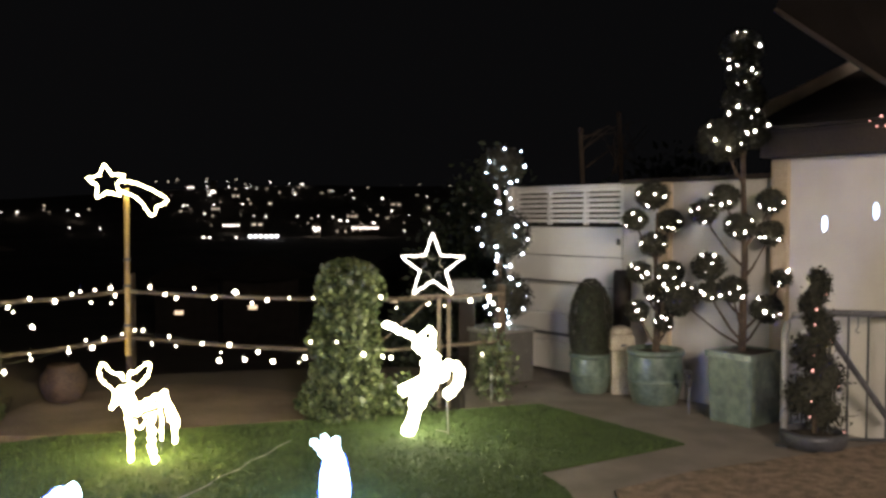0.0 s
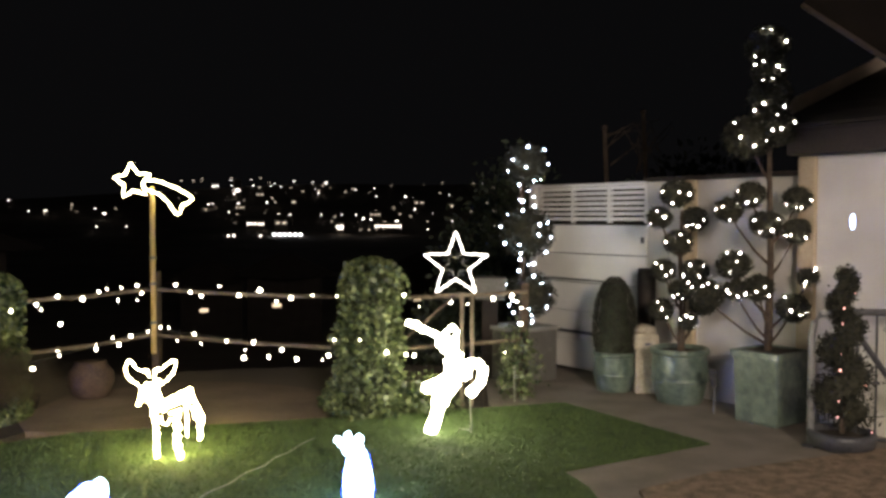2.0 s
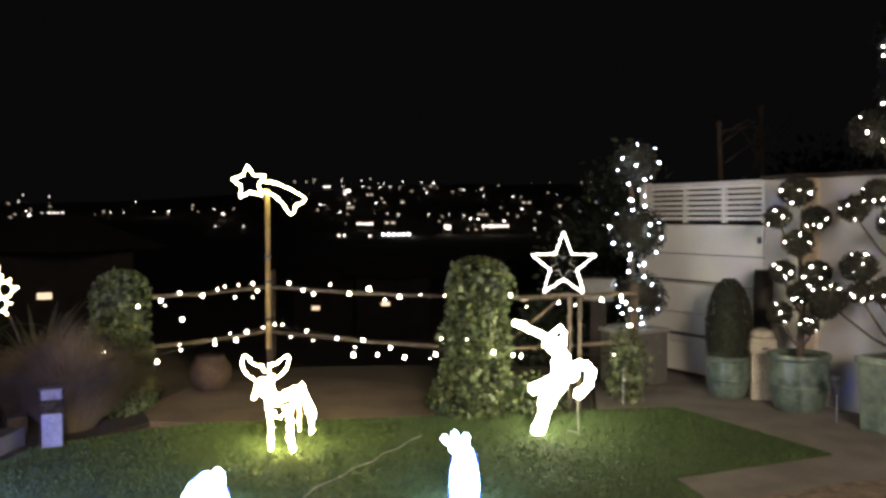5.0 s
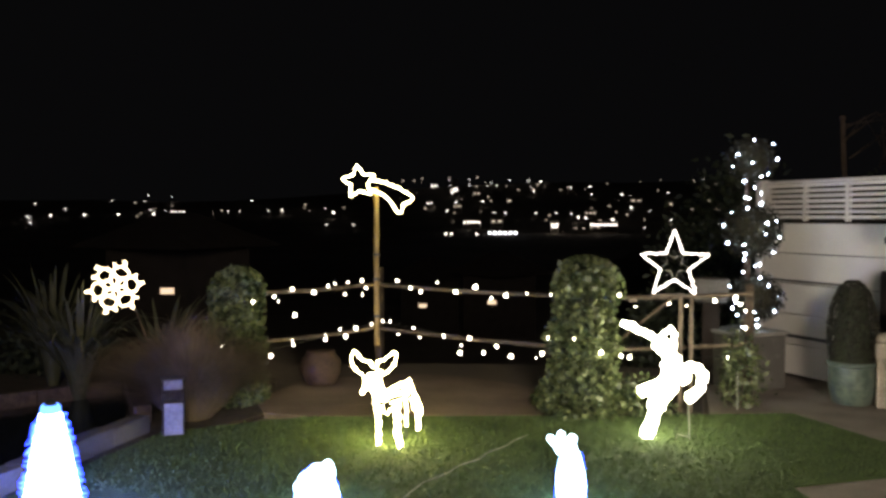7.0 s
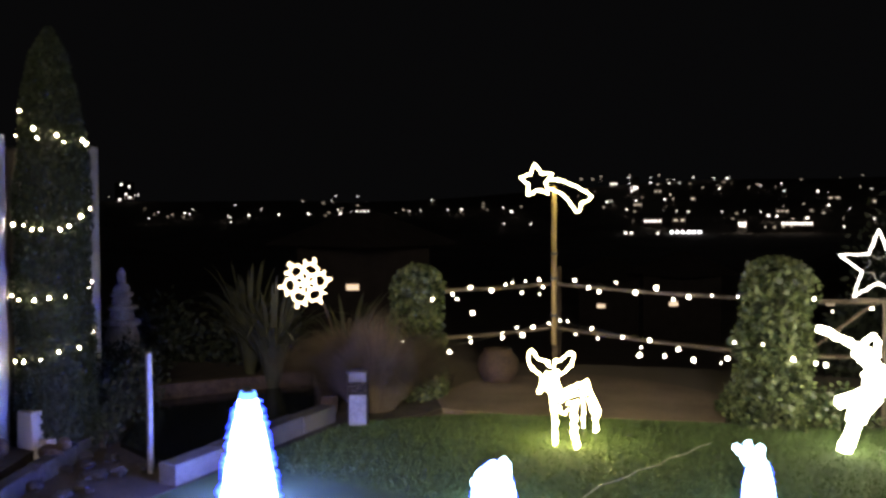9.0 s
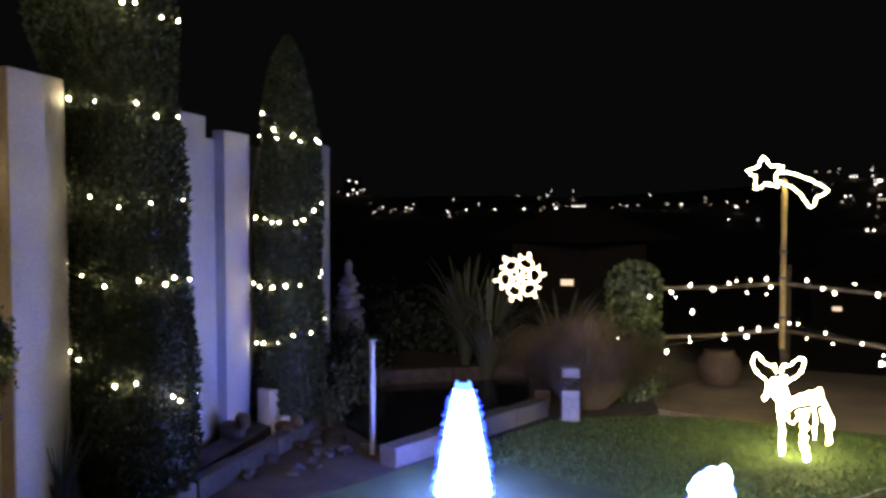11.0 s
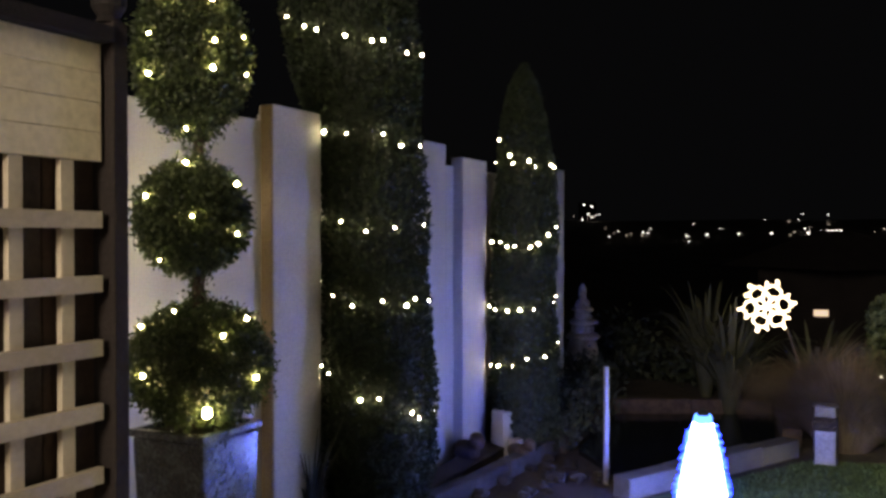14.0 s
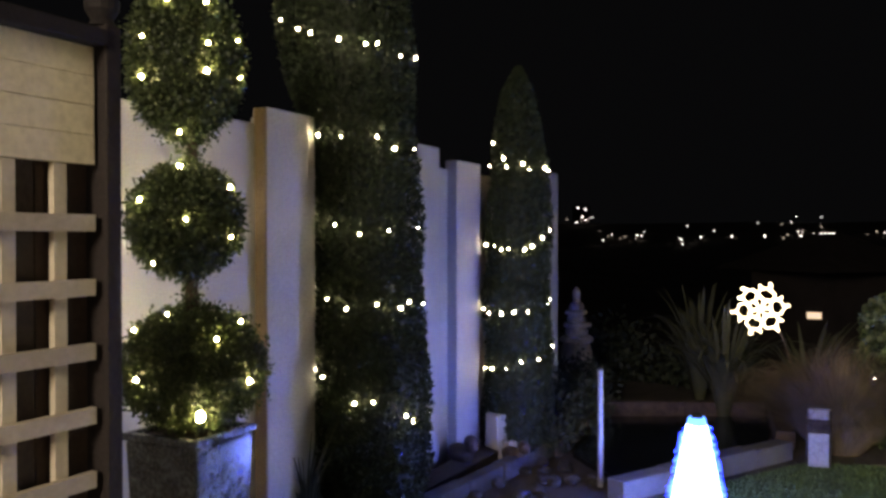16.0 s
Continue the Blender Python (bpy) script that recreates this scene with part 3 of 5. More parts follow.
# comet on its pole, lashed to a fence post
comet = thing("light_comet", -3.02, 7.70, 1.93, "shooting star of warm white rope light on a tall pole", "light star", turn=20)
part("star_rope", rope(bmesh.new(), star_points(0.165, 0.085, turn=96), 0.0085, 0.032), FRAME_GLOW, comet)
part("tail_rope", rope(bmesh.new(), [(0.11, 0, 0.02), (0.24, 0, 0.0), (0.38, 0, -0.06), (0.50, 0, -0.13), (0.525, 0, -0.155), (0.50, 0, -0.18), (0.42, 0, -0.215), (0.41, 0, -0.29), (0.365, 0, -0.29), (0.32, 0, -0.21), (0.25, 0, -0.13), (0.11, 0, -0.07)], 0.0078, 0.032), FRAME_GLOW, comet)
pole = thing("comet_pole", -2.88, 7.80, 0.0, "yellowish pine pole holding the shooting star", "pole")
shaft = part("pole", tube(bmesh.new(), [(0, 0, 0.35), (0, 0, 1.88)], 0.024, 12, 0.022), POLE_WOOD, pole)
for z in (0.62, 0.98, 1.22):
    part("clamp", lathe(bmesh.new(), [(0.030, z), (0.036, z + 0.004), (0.036, z + 0.022), (0.030, z + 0.026)], 14), METAL, shaft, "dark metal clamp")

# ---- the rail fence with its string lights ----
F_LEFT, F_CORNER, F_RIGHT, F_END = Vector((-3.66, 6.66, 0)), Vector((-2.88, 7.90, 0)), Vector((-0.86, 7.08, 0)), Vector((0.55, 7.72, 0))
fence = new("rail_fence")
tagged(fence, "weathered timber fence with two rails", "fence")
for p, top, w in ((F_CORNER, 1.10, 0.03), (F_LEFT, 1.0, 0.055), (F_RIGHT, 1.0, 0.055), (F_END, 1.02, 0.036)):
    part("post", bbox(p.x - 0.055, p.x - 0.055 + 2 * w, p.y + 0.0, p.y + 0.10, -0.08, top, 0.008), BARK, fence)
for a, b in ((F_LEFT, F_CORNER), (F_CORNER, F_RIGHT), (F_RIGHT, F_END)):
    for z in (0.95, 0.52):
        part("rail", tube(bmesh.new(), [(*a.xy, z - 0.02), (*a.lerp(b, 0.5).xy, z - 0.03), (*b.xy, z - 0.01)], 0.017, 8), TIMBER, fence)


def string_lights(label, a, b, sag, spots):
    """Bulbs on a cable from a to b: how far along, how far below the cable in metres, size."""
    s = thing("string_lights", 0, 0, 0, label, "string lights", "fence lights")
    a, b = Vector(a), Vector(b)
    line = [a.lerp(b, i / 24) + Vector((0, 0, -sag * math.sin(math.pi * i / 24))) for i in range(25)]
    part("cable", tube(bmesh.new(), line, 0.004, 5), WIRE, s)
    places = []
    for k, drop, size in spots:
        p = a.lerp(b, k) + Vector((0, 0, -sag * math.sin(math.pi * k) - drop))
        places.append(p + Vector((0, random.uniform(-0.04, 0.0), 0)))
    bulbs(s, places, BULB_FENCE, [q[2] for q in spots])
    for p in places:
        if random.random() < 0.6:
            part("drop_wire", tube(bmesh.new(), [p + Vector((0, 0, 0.01)), p + Vector((0, 0.01, 0.05))], 0.003, 4), WIRE, s)


def over(p, z, out=0.04):
    return (p.x, p.y - out, z)


string_lights("warm white bulbs along the upper rail beside the ivy", over(F_LEFT, 0.90), over(F_CORNER, 0.95), 0.0,
              [(0.015, 0.038, 0.6), (0.13, -0.02, 1.3), (0.215, 0.02, 1.0), (0.245, 0.065, 0.6), (0.345, -0.03, 1.1), (0.495, 0.02, 1.35), (0.605, -0.025, 0.8), (0.66, -0.04, 0.6), (0.735, 0.07, 0.8), (0.76, -0.04, 0.6), (0.865, -0.04, 1.0), (0.87, 0.095, 0.6), (0.90, 0.035, 0.9), (0.985, 0.0, 1.0)])
string_lights("warm white bulbs along the upper rail of the fence", over(F_CORNER, 0.95), over(F_RIGHT, 0.95), 0.01,
              [(0.11, -0.038, 1.0), (0.19, 0.02, 1.0), (0.247, 0.048, 1.0), (0.333, -0.048, 0.7), (0.436, 0.024, 1.25), (0.536, -0.03, 1.5), (0.617, 0.058, 0.8), (0.683, 0.03, 1.2), (0.786, 0.0, 0.6), (0.93, -0.01, 0.8)])
string_lights("warm white bulbs along the lower rail beside the ivy", over(F_LEFT, 0.40), over(F_CORNER, 0.57), 0.01,
              [(0.19, 0.055, 1.5), (0.335, 0.005, 0.8), (0.335, -0.04, 0.5), (0.575, -0.012, 0.6), (0.585, 0.03, 1.0), (0.686, -0.03, 0.7), (0.728, 0.05, 1.3), (0.82, 0.0, 1.2), (0.94, 0.005, 0.7), (0.36, -0.26, 1.3)])
string_lights("warm white bulbs along the lower rail of the fence", over(F_CORNER, 0.57), over(F_RIGHT, 0.47), 0.01,
              [(0.03, -0.02, 0.7), (0.07, -0.026, 0.8), (0.12, 0.08, 0.6), (0.21, -0.005, 0.9), (0.24, 0.077, 0.6), (0.37, 0.024, 0.9), (0.457, 0.15, 1.5), (0.464, 0.077, 0.6), (0.507, 0.0, 1.2), (0.58, 0.11, 1.1), (0.642, 0.034, 1.2), (0.71, 0.10, 1.4), (0.826, 0.086, 0.5), (0.855, 0.034, 1.3), (0.97, -0.034, 1.1), (0.97, 0.11, 0.7)])
string_lights("warm white bulbs along the upper rail behind the star", over(F_RIGHT, 0.93), over(F_END, 0.90), 0.02,
              [(0.22, 0.0, 0.9), (0.33, 0.05, 0.5), (0.52, 0.02, 0.9), (0.62, 0.04, 0.6), (0.78, 0.0, 1.2), (0.90, -0.02, 1.2), (0.93, 0.04, 0.9), (0.96, 0.10, 0.7)])
string_lights("warm white bulbs along the lower rail behind the leaping figure", over(F_RIGHT, 0.46), over(F_END, 0.42), 0.02,
              [(0.30, 0.0, 1.2), (0.86, 0.02, 1.3), (0.96, -0.24, 1.0)])

trough = thing("planter", 0.24, 8.62, -0.06, "pale stone trough on a dark pier beyond the fence", "planter")
part("pier", bbox(-0.08, 0.08, -0.08, 0.08, 0.0, 0.84, 0.01), DARK_WOOD, trough, "dark pier")
bm = bbox(-0.17, 0.17, -0.12, 0.12, 0.842, 1.06, 0.012)
for v in bm.verts:
    v.co.x *= 0.85 + 0.15 * (v.co.z - 0.842) / 0.218
part("trough", bm, GREY_STONE, trough)
part("soil", bbox(-0.14, 0.14, -0.09, 0.09, 1.061, 1.07), EARTH, trough)

# ---- ivy-clad posts ----


def ivy_post(x, y, h, w, label, n):
    t = thing("ivy_post", x, y, 0.0, label, "hedge")
    # solid core whose dark colour gives the shade behind the ivy leaves
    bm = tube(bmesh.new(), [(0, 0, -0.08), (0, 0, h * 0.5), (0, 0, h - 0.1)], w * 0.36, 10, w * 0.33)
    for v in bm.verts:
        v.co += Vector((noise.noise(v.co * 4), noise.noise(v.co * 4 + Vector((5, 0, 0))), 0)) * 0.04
    part("trunk", bm, DARKLEAF, t, "dark core, the shade inside the ivy put into its colour")
    z = rng.uniform(0, 1, n) ** 1.1 * h
    a = rng.uniform(0, math.tau, n)
    flare = 1 + 0.35 * np.clip(1 - z / (0.4 * h), 0, 1)
    top = np.sqrt(np.clip(1 - np.clip((z - h + 0.14) / 0.14, 0, 1) ** 2, 0, 1))
    wob = np.array([noise.noise((math.cos(q) * 1.5, math.sin(q) * 1.5, u * 4)) for q, u in zip(a, z)])
    r = w / 2 * flare * top * (1 + 0.38 * wob) * rng.uniform(0.72, 1.10, n)
    c = np.stack([r * np.cos(a), r * np.sin(a), z], 1)
    leaf_mesh("leaves", c, np.stack([np.cos(a), np.sin(a), 0 * a + 0.2], 1), 0.058, 0.044, IVY, t, kind="stuff")


ivy_post(-0.80, 7.03, 1.27, 0.50, "ivy-clad fence post with variegated leaves", 6000)
ivy_post(-3.72, 6.58, 1.16, 0.42, "ivy-clad fence post beside the dry grass", 4500)
ivy_lights = thing("string_lights", 0, 0, 0, "single warm bulbs in the ivy", "string lights")
bulbs(ivy_lights, [(-1.04, 6.86, 0.97), (-1.06, 6.84, 0.62), (-0.84, 6.76, 0.63), (-0.63, 6.78, 0.53), (-0.50, 6.86, 0.98), (-0.48, 6.85, 0.50), (-1.02, 6.8, 0.12), (-3.72, 6.35, 0.52), (-3.50, 6.48, 0.88)], BULB_FENCE)

# small plant and wire by the gate path
shrub = thing("shrub", 0.46, 7.62, 0.0, "small leafy shrub with a pale stake", "shrub")
c, v = on_ball((0, 0, 0.28), 0.16, 700, 1.9, 0.25)
leaf_mesh("leaves", c, v, 0.05, 0.035, IVY, shrub, kind="stuff")
part("stake", tube(bmesh.new(), [(-0.03, -0.12, -0.03), (-0.035, -0.12, 0.32)], 0.008, 6), PALE_WIRE, shrub)
part("stem", tube(bmesh.new(), [(0, 0, -0.05), (0.02, 0, 0.2), (0, 0, 0.42)], 0.014, 6, 0.005), BARK, shrub)
low = thing("shrub", -0.35, 7.12, 0.0, "low leafy growth at the foot of the ivy", "shrub")
c, v = on_ball((0, 0, 0.10), 0.24, 900, 0.7, 0.25)
c[:, 2] = np.abs(c[:, 2])
leaf_mesh("leaves", c, v, 0.05, 0.035, IVY, low, kind="stuff")

# cable across the lawn
cable = thing("cable", 0, 0, 0, "pale cable lying across the lawn", "cable")
part("wire", tube(bmesh.new(), [(-1.52, 4.5, 0.012), (-1.49, 4.82, 0.018), (-1.42, 4.93, 0.028), (-1.39, 5.05, 0.022), (-1.36, 5.18, 0.03), (-1.28, 5.36, 0.024), (-1.25, 5.52, 0.032), (-1.18, 5.70, 0.024), (-1.14, 5.88, 0.03), (-1.08, 6.05, 0.026)], 0.003, 6), PALE_WIRE, cable)

# terracotta urn on the terrace
urn = thing("urn", -3.36, 7.55, 0.0, "small terracotta urn lying on the terrace", "urn")
part("body", lathe(bmesh.new(), [(0.11, -0.03), (0.16, 0.03), (0.20, 0.13), (0.19, 0.22), (0.13, 0.29), (0.14, 0.31), (0.10, 0.31)], 20), TERRACOTTA, urn, smooth=True)

# ---- pots and trees along the house wall ----


def cloud_pruned(name, x, y, z0, label, scale, clouds, trunk_top, lights, mesh, material=CLOUD, extra=()):
    """A cloud-pruned tree: trunk, a limb to every pad of foliage. Clouds: sideways, up, radius, all over the trunk's foot in metres times scale."""
    t = thing(name, x, y, z0, label, "tree", turn=-18)
    part("trunk", tube(bmesh.new(), [(0, 0, -0.05), (0.012, 0, trunk_top * 0.3), (-0.012, 0.01, trunk_top * 0.65), (0, 0, trunk_top)], 0.034, 8, 0.012), BARK, t)
    cs, vs, spots = [], [], []
    for cx, cz, cr in clouds:
        d = random.uniform(-0.10, 0.08)
        foot = max(0.03, cz - 0.28 - abs(cx) * 0.5)
        if abs(cx) > 0.07:
            part("limb", tube(bmesh.new(), [(0, 0, foot), (cx * 0.35, d * 0.3, foot + (cz - foot) * 0.25), (cx * 0.8, d * 0.8, foot + (cz - foot) * 0.7), (cx, d, cz)], 0.014, 6, 0.007), BARK, t)
        part("pad", ball(bmesh.new(), (cx, d, cz), cr * 0.86, 2, (1, 1, 0.88)), CLOUD, t)
        c, v = on_ball((cx, d, cz), cr, int(110000 * cr * cr + 400), 0.88, 0.09)
        cs.append(c)
        vs.append(v)
        for i in range(lights):
            a, b = -1.25 + 2.5 * (i + random.uniform(0.2, 0.8)) / lights, random.uniform(-1.0, 1.1)
            spots.append((cx + cr * 1.02 * math.sin(a) * math.cos(b), d - cr * 1.04 * math.cos(a) * math.cos(b), cz + cr * 0.9 * math.sin(b)))
    leaf_mesh("crown", np.concatenate(cs), np.concatenate(vs), 0.024, 0.012, material, t)
    s = thing("string_lights", x, y, z0, "white bulbs wound through the cloud-pruned conifer", "string lights", turn=-18)
    bulbs(s, spots + list(extra), mesh)
    return t


K = 0.0045
TALL = [((x - 1318) * K - 0.02 * max(0.0, (400 - y) / 330), (622 - y) * K * 0.975, r * K * (0.95 if y < 260 else 0.82)) for x, y, r in ((1316, 70, 36), (1318, 118, 30), (1320, 165, 36), (1284, 238, 42), (1330, 225, 34), (1318, 200, 32), (1364, 350, 28), (1250, 370, 29), (1286, 342, 30), (1362, 407, 28), (1312, 395, 32), (1258, 470, 34), (1212, 527, 36), (1300, 510, 30), (1386, 490, 24), (1358, 545, 32), (1262, 515, 24))]
cloud_pruned("cloud_tree", 2.41, 6.87, 0.56, "tall cloud-pruned conifer in the square green planter", 1, TALL, 2.40, 4, BULB_TREE)
SHORT = [((x - 1166) * 0.0049, (618 - y) * 0.0049, r * 0.0049 * 0.80) for x, y, r in ((1156, 342, 34), (1128, 386, 26), (1188, 388, 27), (1160, 430, 30), (1136, 480, 26), (1190, 480, 28), (1132, 552, 26), (1166, 515, 26), (1202, 540, 26), (1180, 570, 20))]
cloud_pruned("cloud_tree", 1.88, 7.52, 0.47, "short cloud-pruned conifer in the round green pot", 1, SHORT, 1.2, 4, BULB_TREE)

planter = thing("planter", 2.43, 6.84, -0.012, "square green-glazed planter with a cloud tree", "planter", turn=-52.5)
bm = bmesh.new()
box(bm, -0.20, 0.20, -0.23, 0.23, 0.0, 0.55, 0.02)
for v in bm.verts:
    v.co.x *= 0.92 + 0.08 * v.co.z / 0.55
    v.co.y *= 0.92 + 0.08 * v.co.z / 0.55
planter_body = part("body", bm, GLAZE, planter)
bm = bmesh.new()
for a in ((-0.215, 0.215, -0.245, -0.205), (-0.215, 0.215, 0.205, 0.245), (-0.215, -0.178, -0.205, 0.205), (0.178, 0.215, -0.205, 0.205)):
    box(bm, *a, 0.52, 0.575, 0.008)
part("rim", bm, GLAZE, planter_body)
part("soil", bbox(-0.178, 0.178, -0.205, 0.205, 0.551, 0.562), EARTH, planter)


def round_pot(x, y, r, h, label):
    p = thing("plant_pot", x, y, -0.012, label, "plant pot")
    body = part("body", lathe(bmesh.new(), [(r * 0.72, 0.0), (r * 0.78, 0.01), (r * 0.92, h * 0.3), (r * 0.97, h * 0.6), (r * 0.93, h * 0.86), (r * 0.93, h * 0.88)], 36), GLAZE, p, smooth=True)
    part("rim", lathe(bmesh.new(), [(r * 0.93, h * 0.881), (r, h * 0.90), (r * 1.02, h * 0.95), (r, h), (r * 0.9, h), (r * 0.88, h * 0.9)], 36), GLAZE, body, smooth=True)
    part("band", lathe(bmesh.new(), [(r * 0.955, h * 0.40), (r * 0.985, h * 0.42), (r * 0.985, h * 0.45), (r * 0.965, h * 0.47)], 36), GLAZE, body, smooth=True)
    part("soil", lathe(bmesh.new(), [(r * 0.87, h * 0.905), (r * 0.8, h * 0.925)], 24), EARTH, p)
    return p


round_pot(1.88, 7.54, 0.25, 0.48, "round green-glazed pot with a cloud tree")
round_pot(1.39, 8.02, 0.20, 0.37, "round green-glazed pot with a clipped cone")


def clipped_cone(x, y, z0, h, r, label, n, material):
    t = thing("topiary", x, y, z0, label, "topiary")
    z = rng.uniform(0, 1, n)
    prof = np.where(z < 0.35, 0.86 + 0.4 * z, np.sqrt(np.clip(1 - ((z - 0.35) / 0.66) ** 2, 0, 1)))
    a = rng.uniform(0, math.tau, n)
    rr = r * prof * rng.uniform(0.86, 1.05, n)
    c = np.stack([rr * np.cos(a), rr * np.sin(a), z * h], 1)
    # thick core, coloured dark for the shade inside the clipped cone
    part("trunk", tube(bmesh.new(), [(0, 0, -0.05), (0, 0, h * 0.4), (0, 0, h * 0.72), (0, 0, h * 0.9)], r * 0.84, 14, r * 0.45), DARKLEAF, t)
    leaf_mesh("crown", c, np.stack([np.cos(a), np.sin(a), 0.3 + 0 * a], 1), 0.024, 0.012, material, t)
    return t


clipped_cone(1.39, 8.02, 0.33, 0.72, 0.20, "dark clipped conifer cone in a green pot", 8000, CLOUD)

column = thing("stone_column", 1.66, 7.95, -0.012, "short pale carved stone column by the wall", "column")
part("shaft", bbox(-0.10, 0.10, -0.09, 0.09, 0.0, 0.40, 0.015), STONE, column)
col_head = part("head", bbox(-0.115, 0.115, -0.10, 0.10, 0.401, 0.55, 0.03), STONE, column)
part("cap", lathe(bmesh.new(), [(0.10, 0.551), (0.11, 0.57), (0.09, 0.61), (0.03, 0.63)], 16), STONE, column)
part("spout", bbox(-0.02, 0.03, -0.115, -0.101, 0.45, 0.47), METAL, col_head, "dark metal spout")
vase = thing("vase", 1.70, 8.10, -0.012, "tall dark cylindrical vase beside the wall", "vase")
part("body", lathe(bmesh.new(), [(0.07, 0.0), (0.08, 0.02), (0.085, 1.08), (0.075, 1.14), (0.065, 1.14)], 20), DARK_WOOD, vase, smooth=True)

for x, y, tilt in ((2.05, 7.08, 8), (2.68, 6.55, -10)):
    spot = thing("garden_spotlight", x, y, -0.012, "small dark unlit spotlight on a spike beside the planter", "spotlight", group="garden spotlights")
    part("spike", tube(bmesh.new(), [(0, 0, -0.03), (0, 0, 0.26)], 0.008, 6), ALLOY, spot)
    part("head", tube(bmesh.new(), [(0, 0, 0.24), (-0.02, -0.03, 0.30), (-0.03, -0.05, 0.36)], 0.028, 12, 0.035), METAL, spot)
    part("bracket", tube(bmesh.new(), [(0.0, 0, 0.22), (-0.04, -0.01, 0.38)], 0.006, 6), ALLOY, spot)

# topiary of three balls beside the gate, with cold white bulbs
pompon = thing("topiary", 0.55, 8.55, -0.012, "dark three-ball topiary by the gate", "topiary")
part("trunk", tube(bmesh.new(), [(0, 0, 0.3), (0.01, 0, 1.2), (0, 0, 2.1)], 0.045, 8, 0.02), BARK, pompon)
cs, vs = zip(*[on_ball((dx, 0, z), r, int(64000 * r * r), 0.95, 0.10) for dx, z, r in ((0.03, 2.14, 0.20), (0.06, 1.47, 0.25), (0.10, 0.85, 0.22))])
for dx, z, r in ((0.03, 2.14, 0.20), (0.06, 1.47, 0.25), (0.10, 0.85, 0.22)):
    part("pad", ball(bmesh.new(), (dx, 0, z), r * 0.86, 2), CLOUD, pompon)
leaf_mesh("crown", np.concatenate(cs), np.concatenate(vs), 0.03, 0.014, CLOUD, pompon)
icy = thing("string_lights", 0.55, 8.55, -0.012, "cool white bulbs wound round the three-ball topiary", "string lights")
spots = []
for i in range(46):
    z = 2.30 - i * 0.042
    r = 0.06
    for cz, cr in ((2.14, 0.20), (1.47, 0.25), (0.85, 0.22)):
        if abs(z - cz) < cr:
            r = max(r, math.sqrt(cr * cr - (z - cz) ** 2))
    a = -1.57 + 1.3 * math.sin(i * 1.9)
    spots.append((0.05 + (r + 0.02) * math.cos(a), (r + 0.02) * math.sin(a), z + random.uniform(-0.03, 0.03)))
bulbs(icy, spots, BULB_ICE)
tub = thing("planter", 0.55, 8.6, -0.012, "pale square planter of the three-ball topiary", "planter", turn=-52)
part("body", bbox(-0.26, 0.26, -0.26, 0.26, 0.0, 0.50, 0.02), GREY_STONE, tub)
part("rim", bbox(-0.28, 0.28, -0.28, 0.28, 0.501, 0.54, 0.01), GREY_STONE, tub)

# spiral conifer and railing by the steps
spiral_at = (2.63, 6.02)
sp = thing("plant_pot", *spiral_at, -0.012, "low round dark pot with a spiral conifer", "plant pot")
part("body", lathe(bmesh.new(), [(0.15, 0.0), (0.21, 0.03), (0.23, 0.10), (0.22, 0.13), (0.19, 0.13), (0.18, 0.09)], 28), METAL, sp, smooth=True)
part("soil", lathe(bmesh.new(), [(0.18, 0.091), (0.1, 0.11)], 20), EARTH, sp)
tw = thing("topiary", *spiral_at, 0.08, "dark spiral-cut conifer in a low pot", "topiary")
part("trunk", tube(bmesh.new(), [(0, 0, -0.02), (0.01, 0, 0.5), (0, 0, 1.15)], 0.02, 6, 0.008), BARK, tw)
cs, vs, spots, core_line = [], [], [], []
for i in range(48):
    k = i / 47
    a = i * 0.42
    off = 0.10 * (1 - 0.75 * k)
    c, v = on_ball((off * math.cos(a), off * math.sin(a), 0.14 + 1.0 * k), 0.135 * (1 - 0.62 * k), 240, 0.9, 0.24)
    cs.append(c)
    vs.append(v)
    core_line.append((off * math.cos(a), off * math.sin(a), 0.14 + 1.0 * k))
    if i % 5 == 0:
        spots.append((off * math.cos(a) * 1.6, -0.09 * (1 - 0.5 * k) - 0.02, 0.05 + 1.0 * k))
part("coil", tube(bmesh.new(), core_line, 0.10, 10, 0.03), CLOUD, tw)
leaf_mesh("crown", np.concatenate(cs), np.concatenate(vs), 0.034, 0.013, CLOUD, tw)
s = thing("string_lights", *spiral_at, 0.08, "tiny rosy bulbs on the spiral conifer", "string lights")
bulbs(s, spots, BULB_RED)

rail = thing("railing", 2.44, 6.08, -0.012, "dark metal railing with a bent end post and diagonal brace", "railing", turn=-5)
part("end_post", tube(bmesh.new(), [(0, 0, -0.03), (0, 0, 0.80), (0.015, 0, 0.88), (0.06, 0, 0.94), (0.14, 0, 0.96)], 0.026, 10), ALLOY, rail)
part("top_rail", tube(bmesh.new(), [(0.14, 0, 0.96), (0.86, 0, 0.95)], 0.026, 10), METAL, rail)
for x in (0.305, 0.435, 0.57, 0.70, 0.83):
    part("bar", tube(bmesh.new(), [(x, 0, 0.06), (x, 0, 0.94)], 0.008, 6), METAL, rail)
part("brace", tube(bmesh.new(), [(0.27, 0.01, 0.86), (0.74, 0.01, 0.18)], 0.022, 8), METAL, rail)
part("low_rail", tube(bmesh.new(), [(0.28, 0, 0.46), (0.46, 0, 0.46)], 0.012, 6), METAL, rail)
part("bottom_rail", tube(bmesh.new(), [(0.02, 0, 0.06), (0.86, 0, 0.06)], 0.012, 6), METAL, rail)
part("foot", lathe(bmesh.new(), [(0.06, 0.0), (0.06, 0.012), (0.03, 0.02)], 16), METAL, rail)
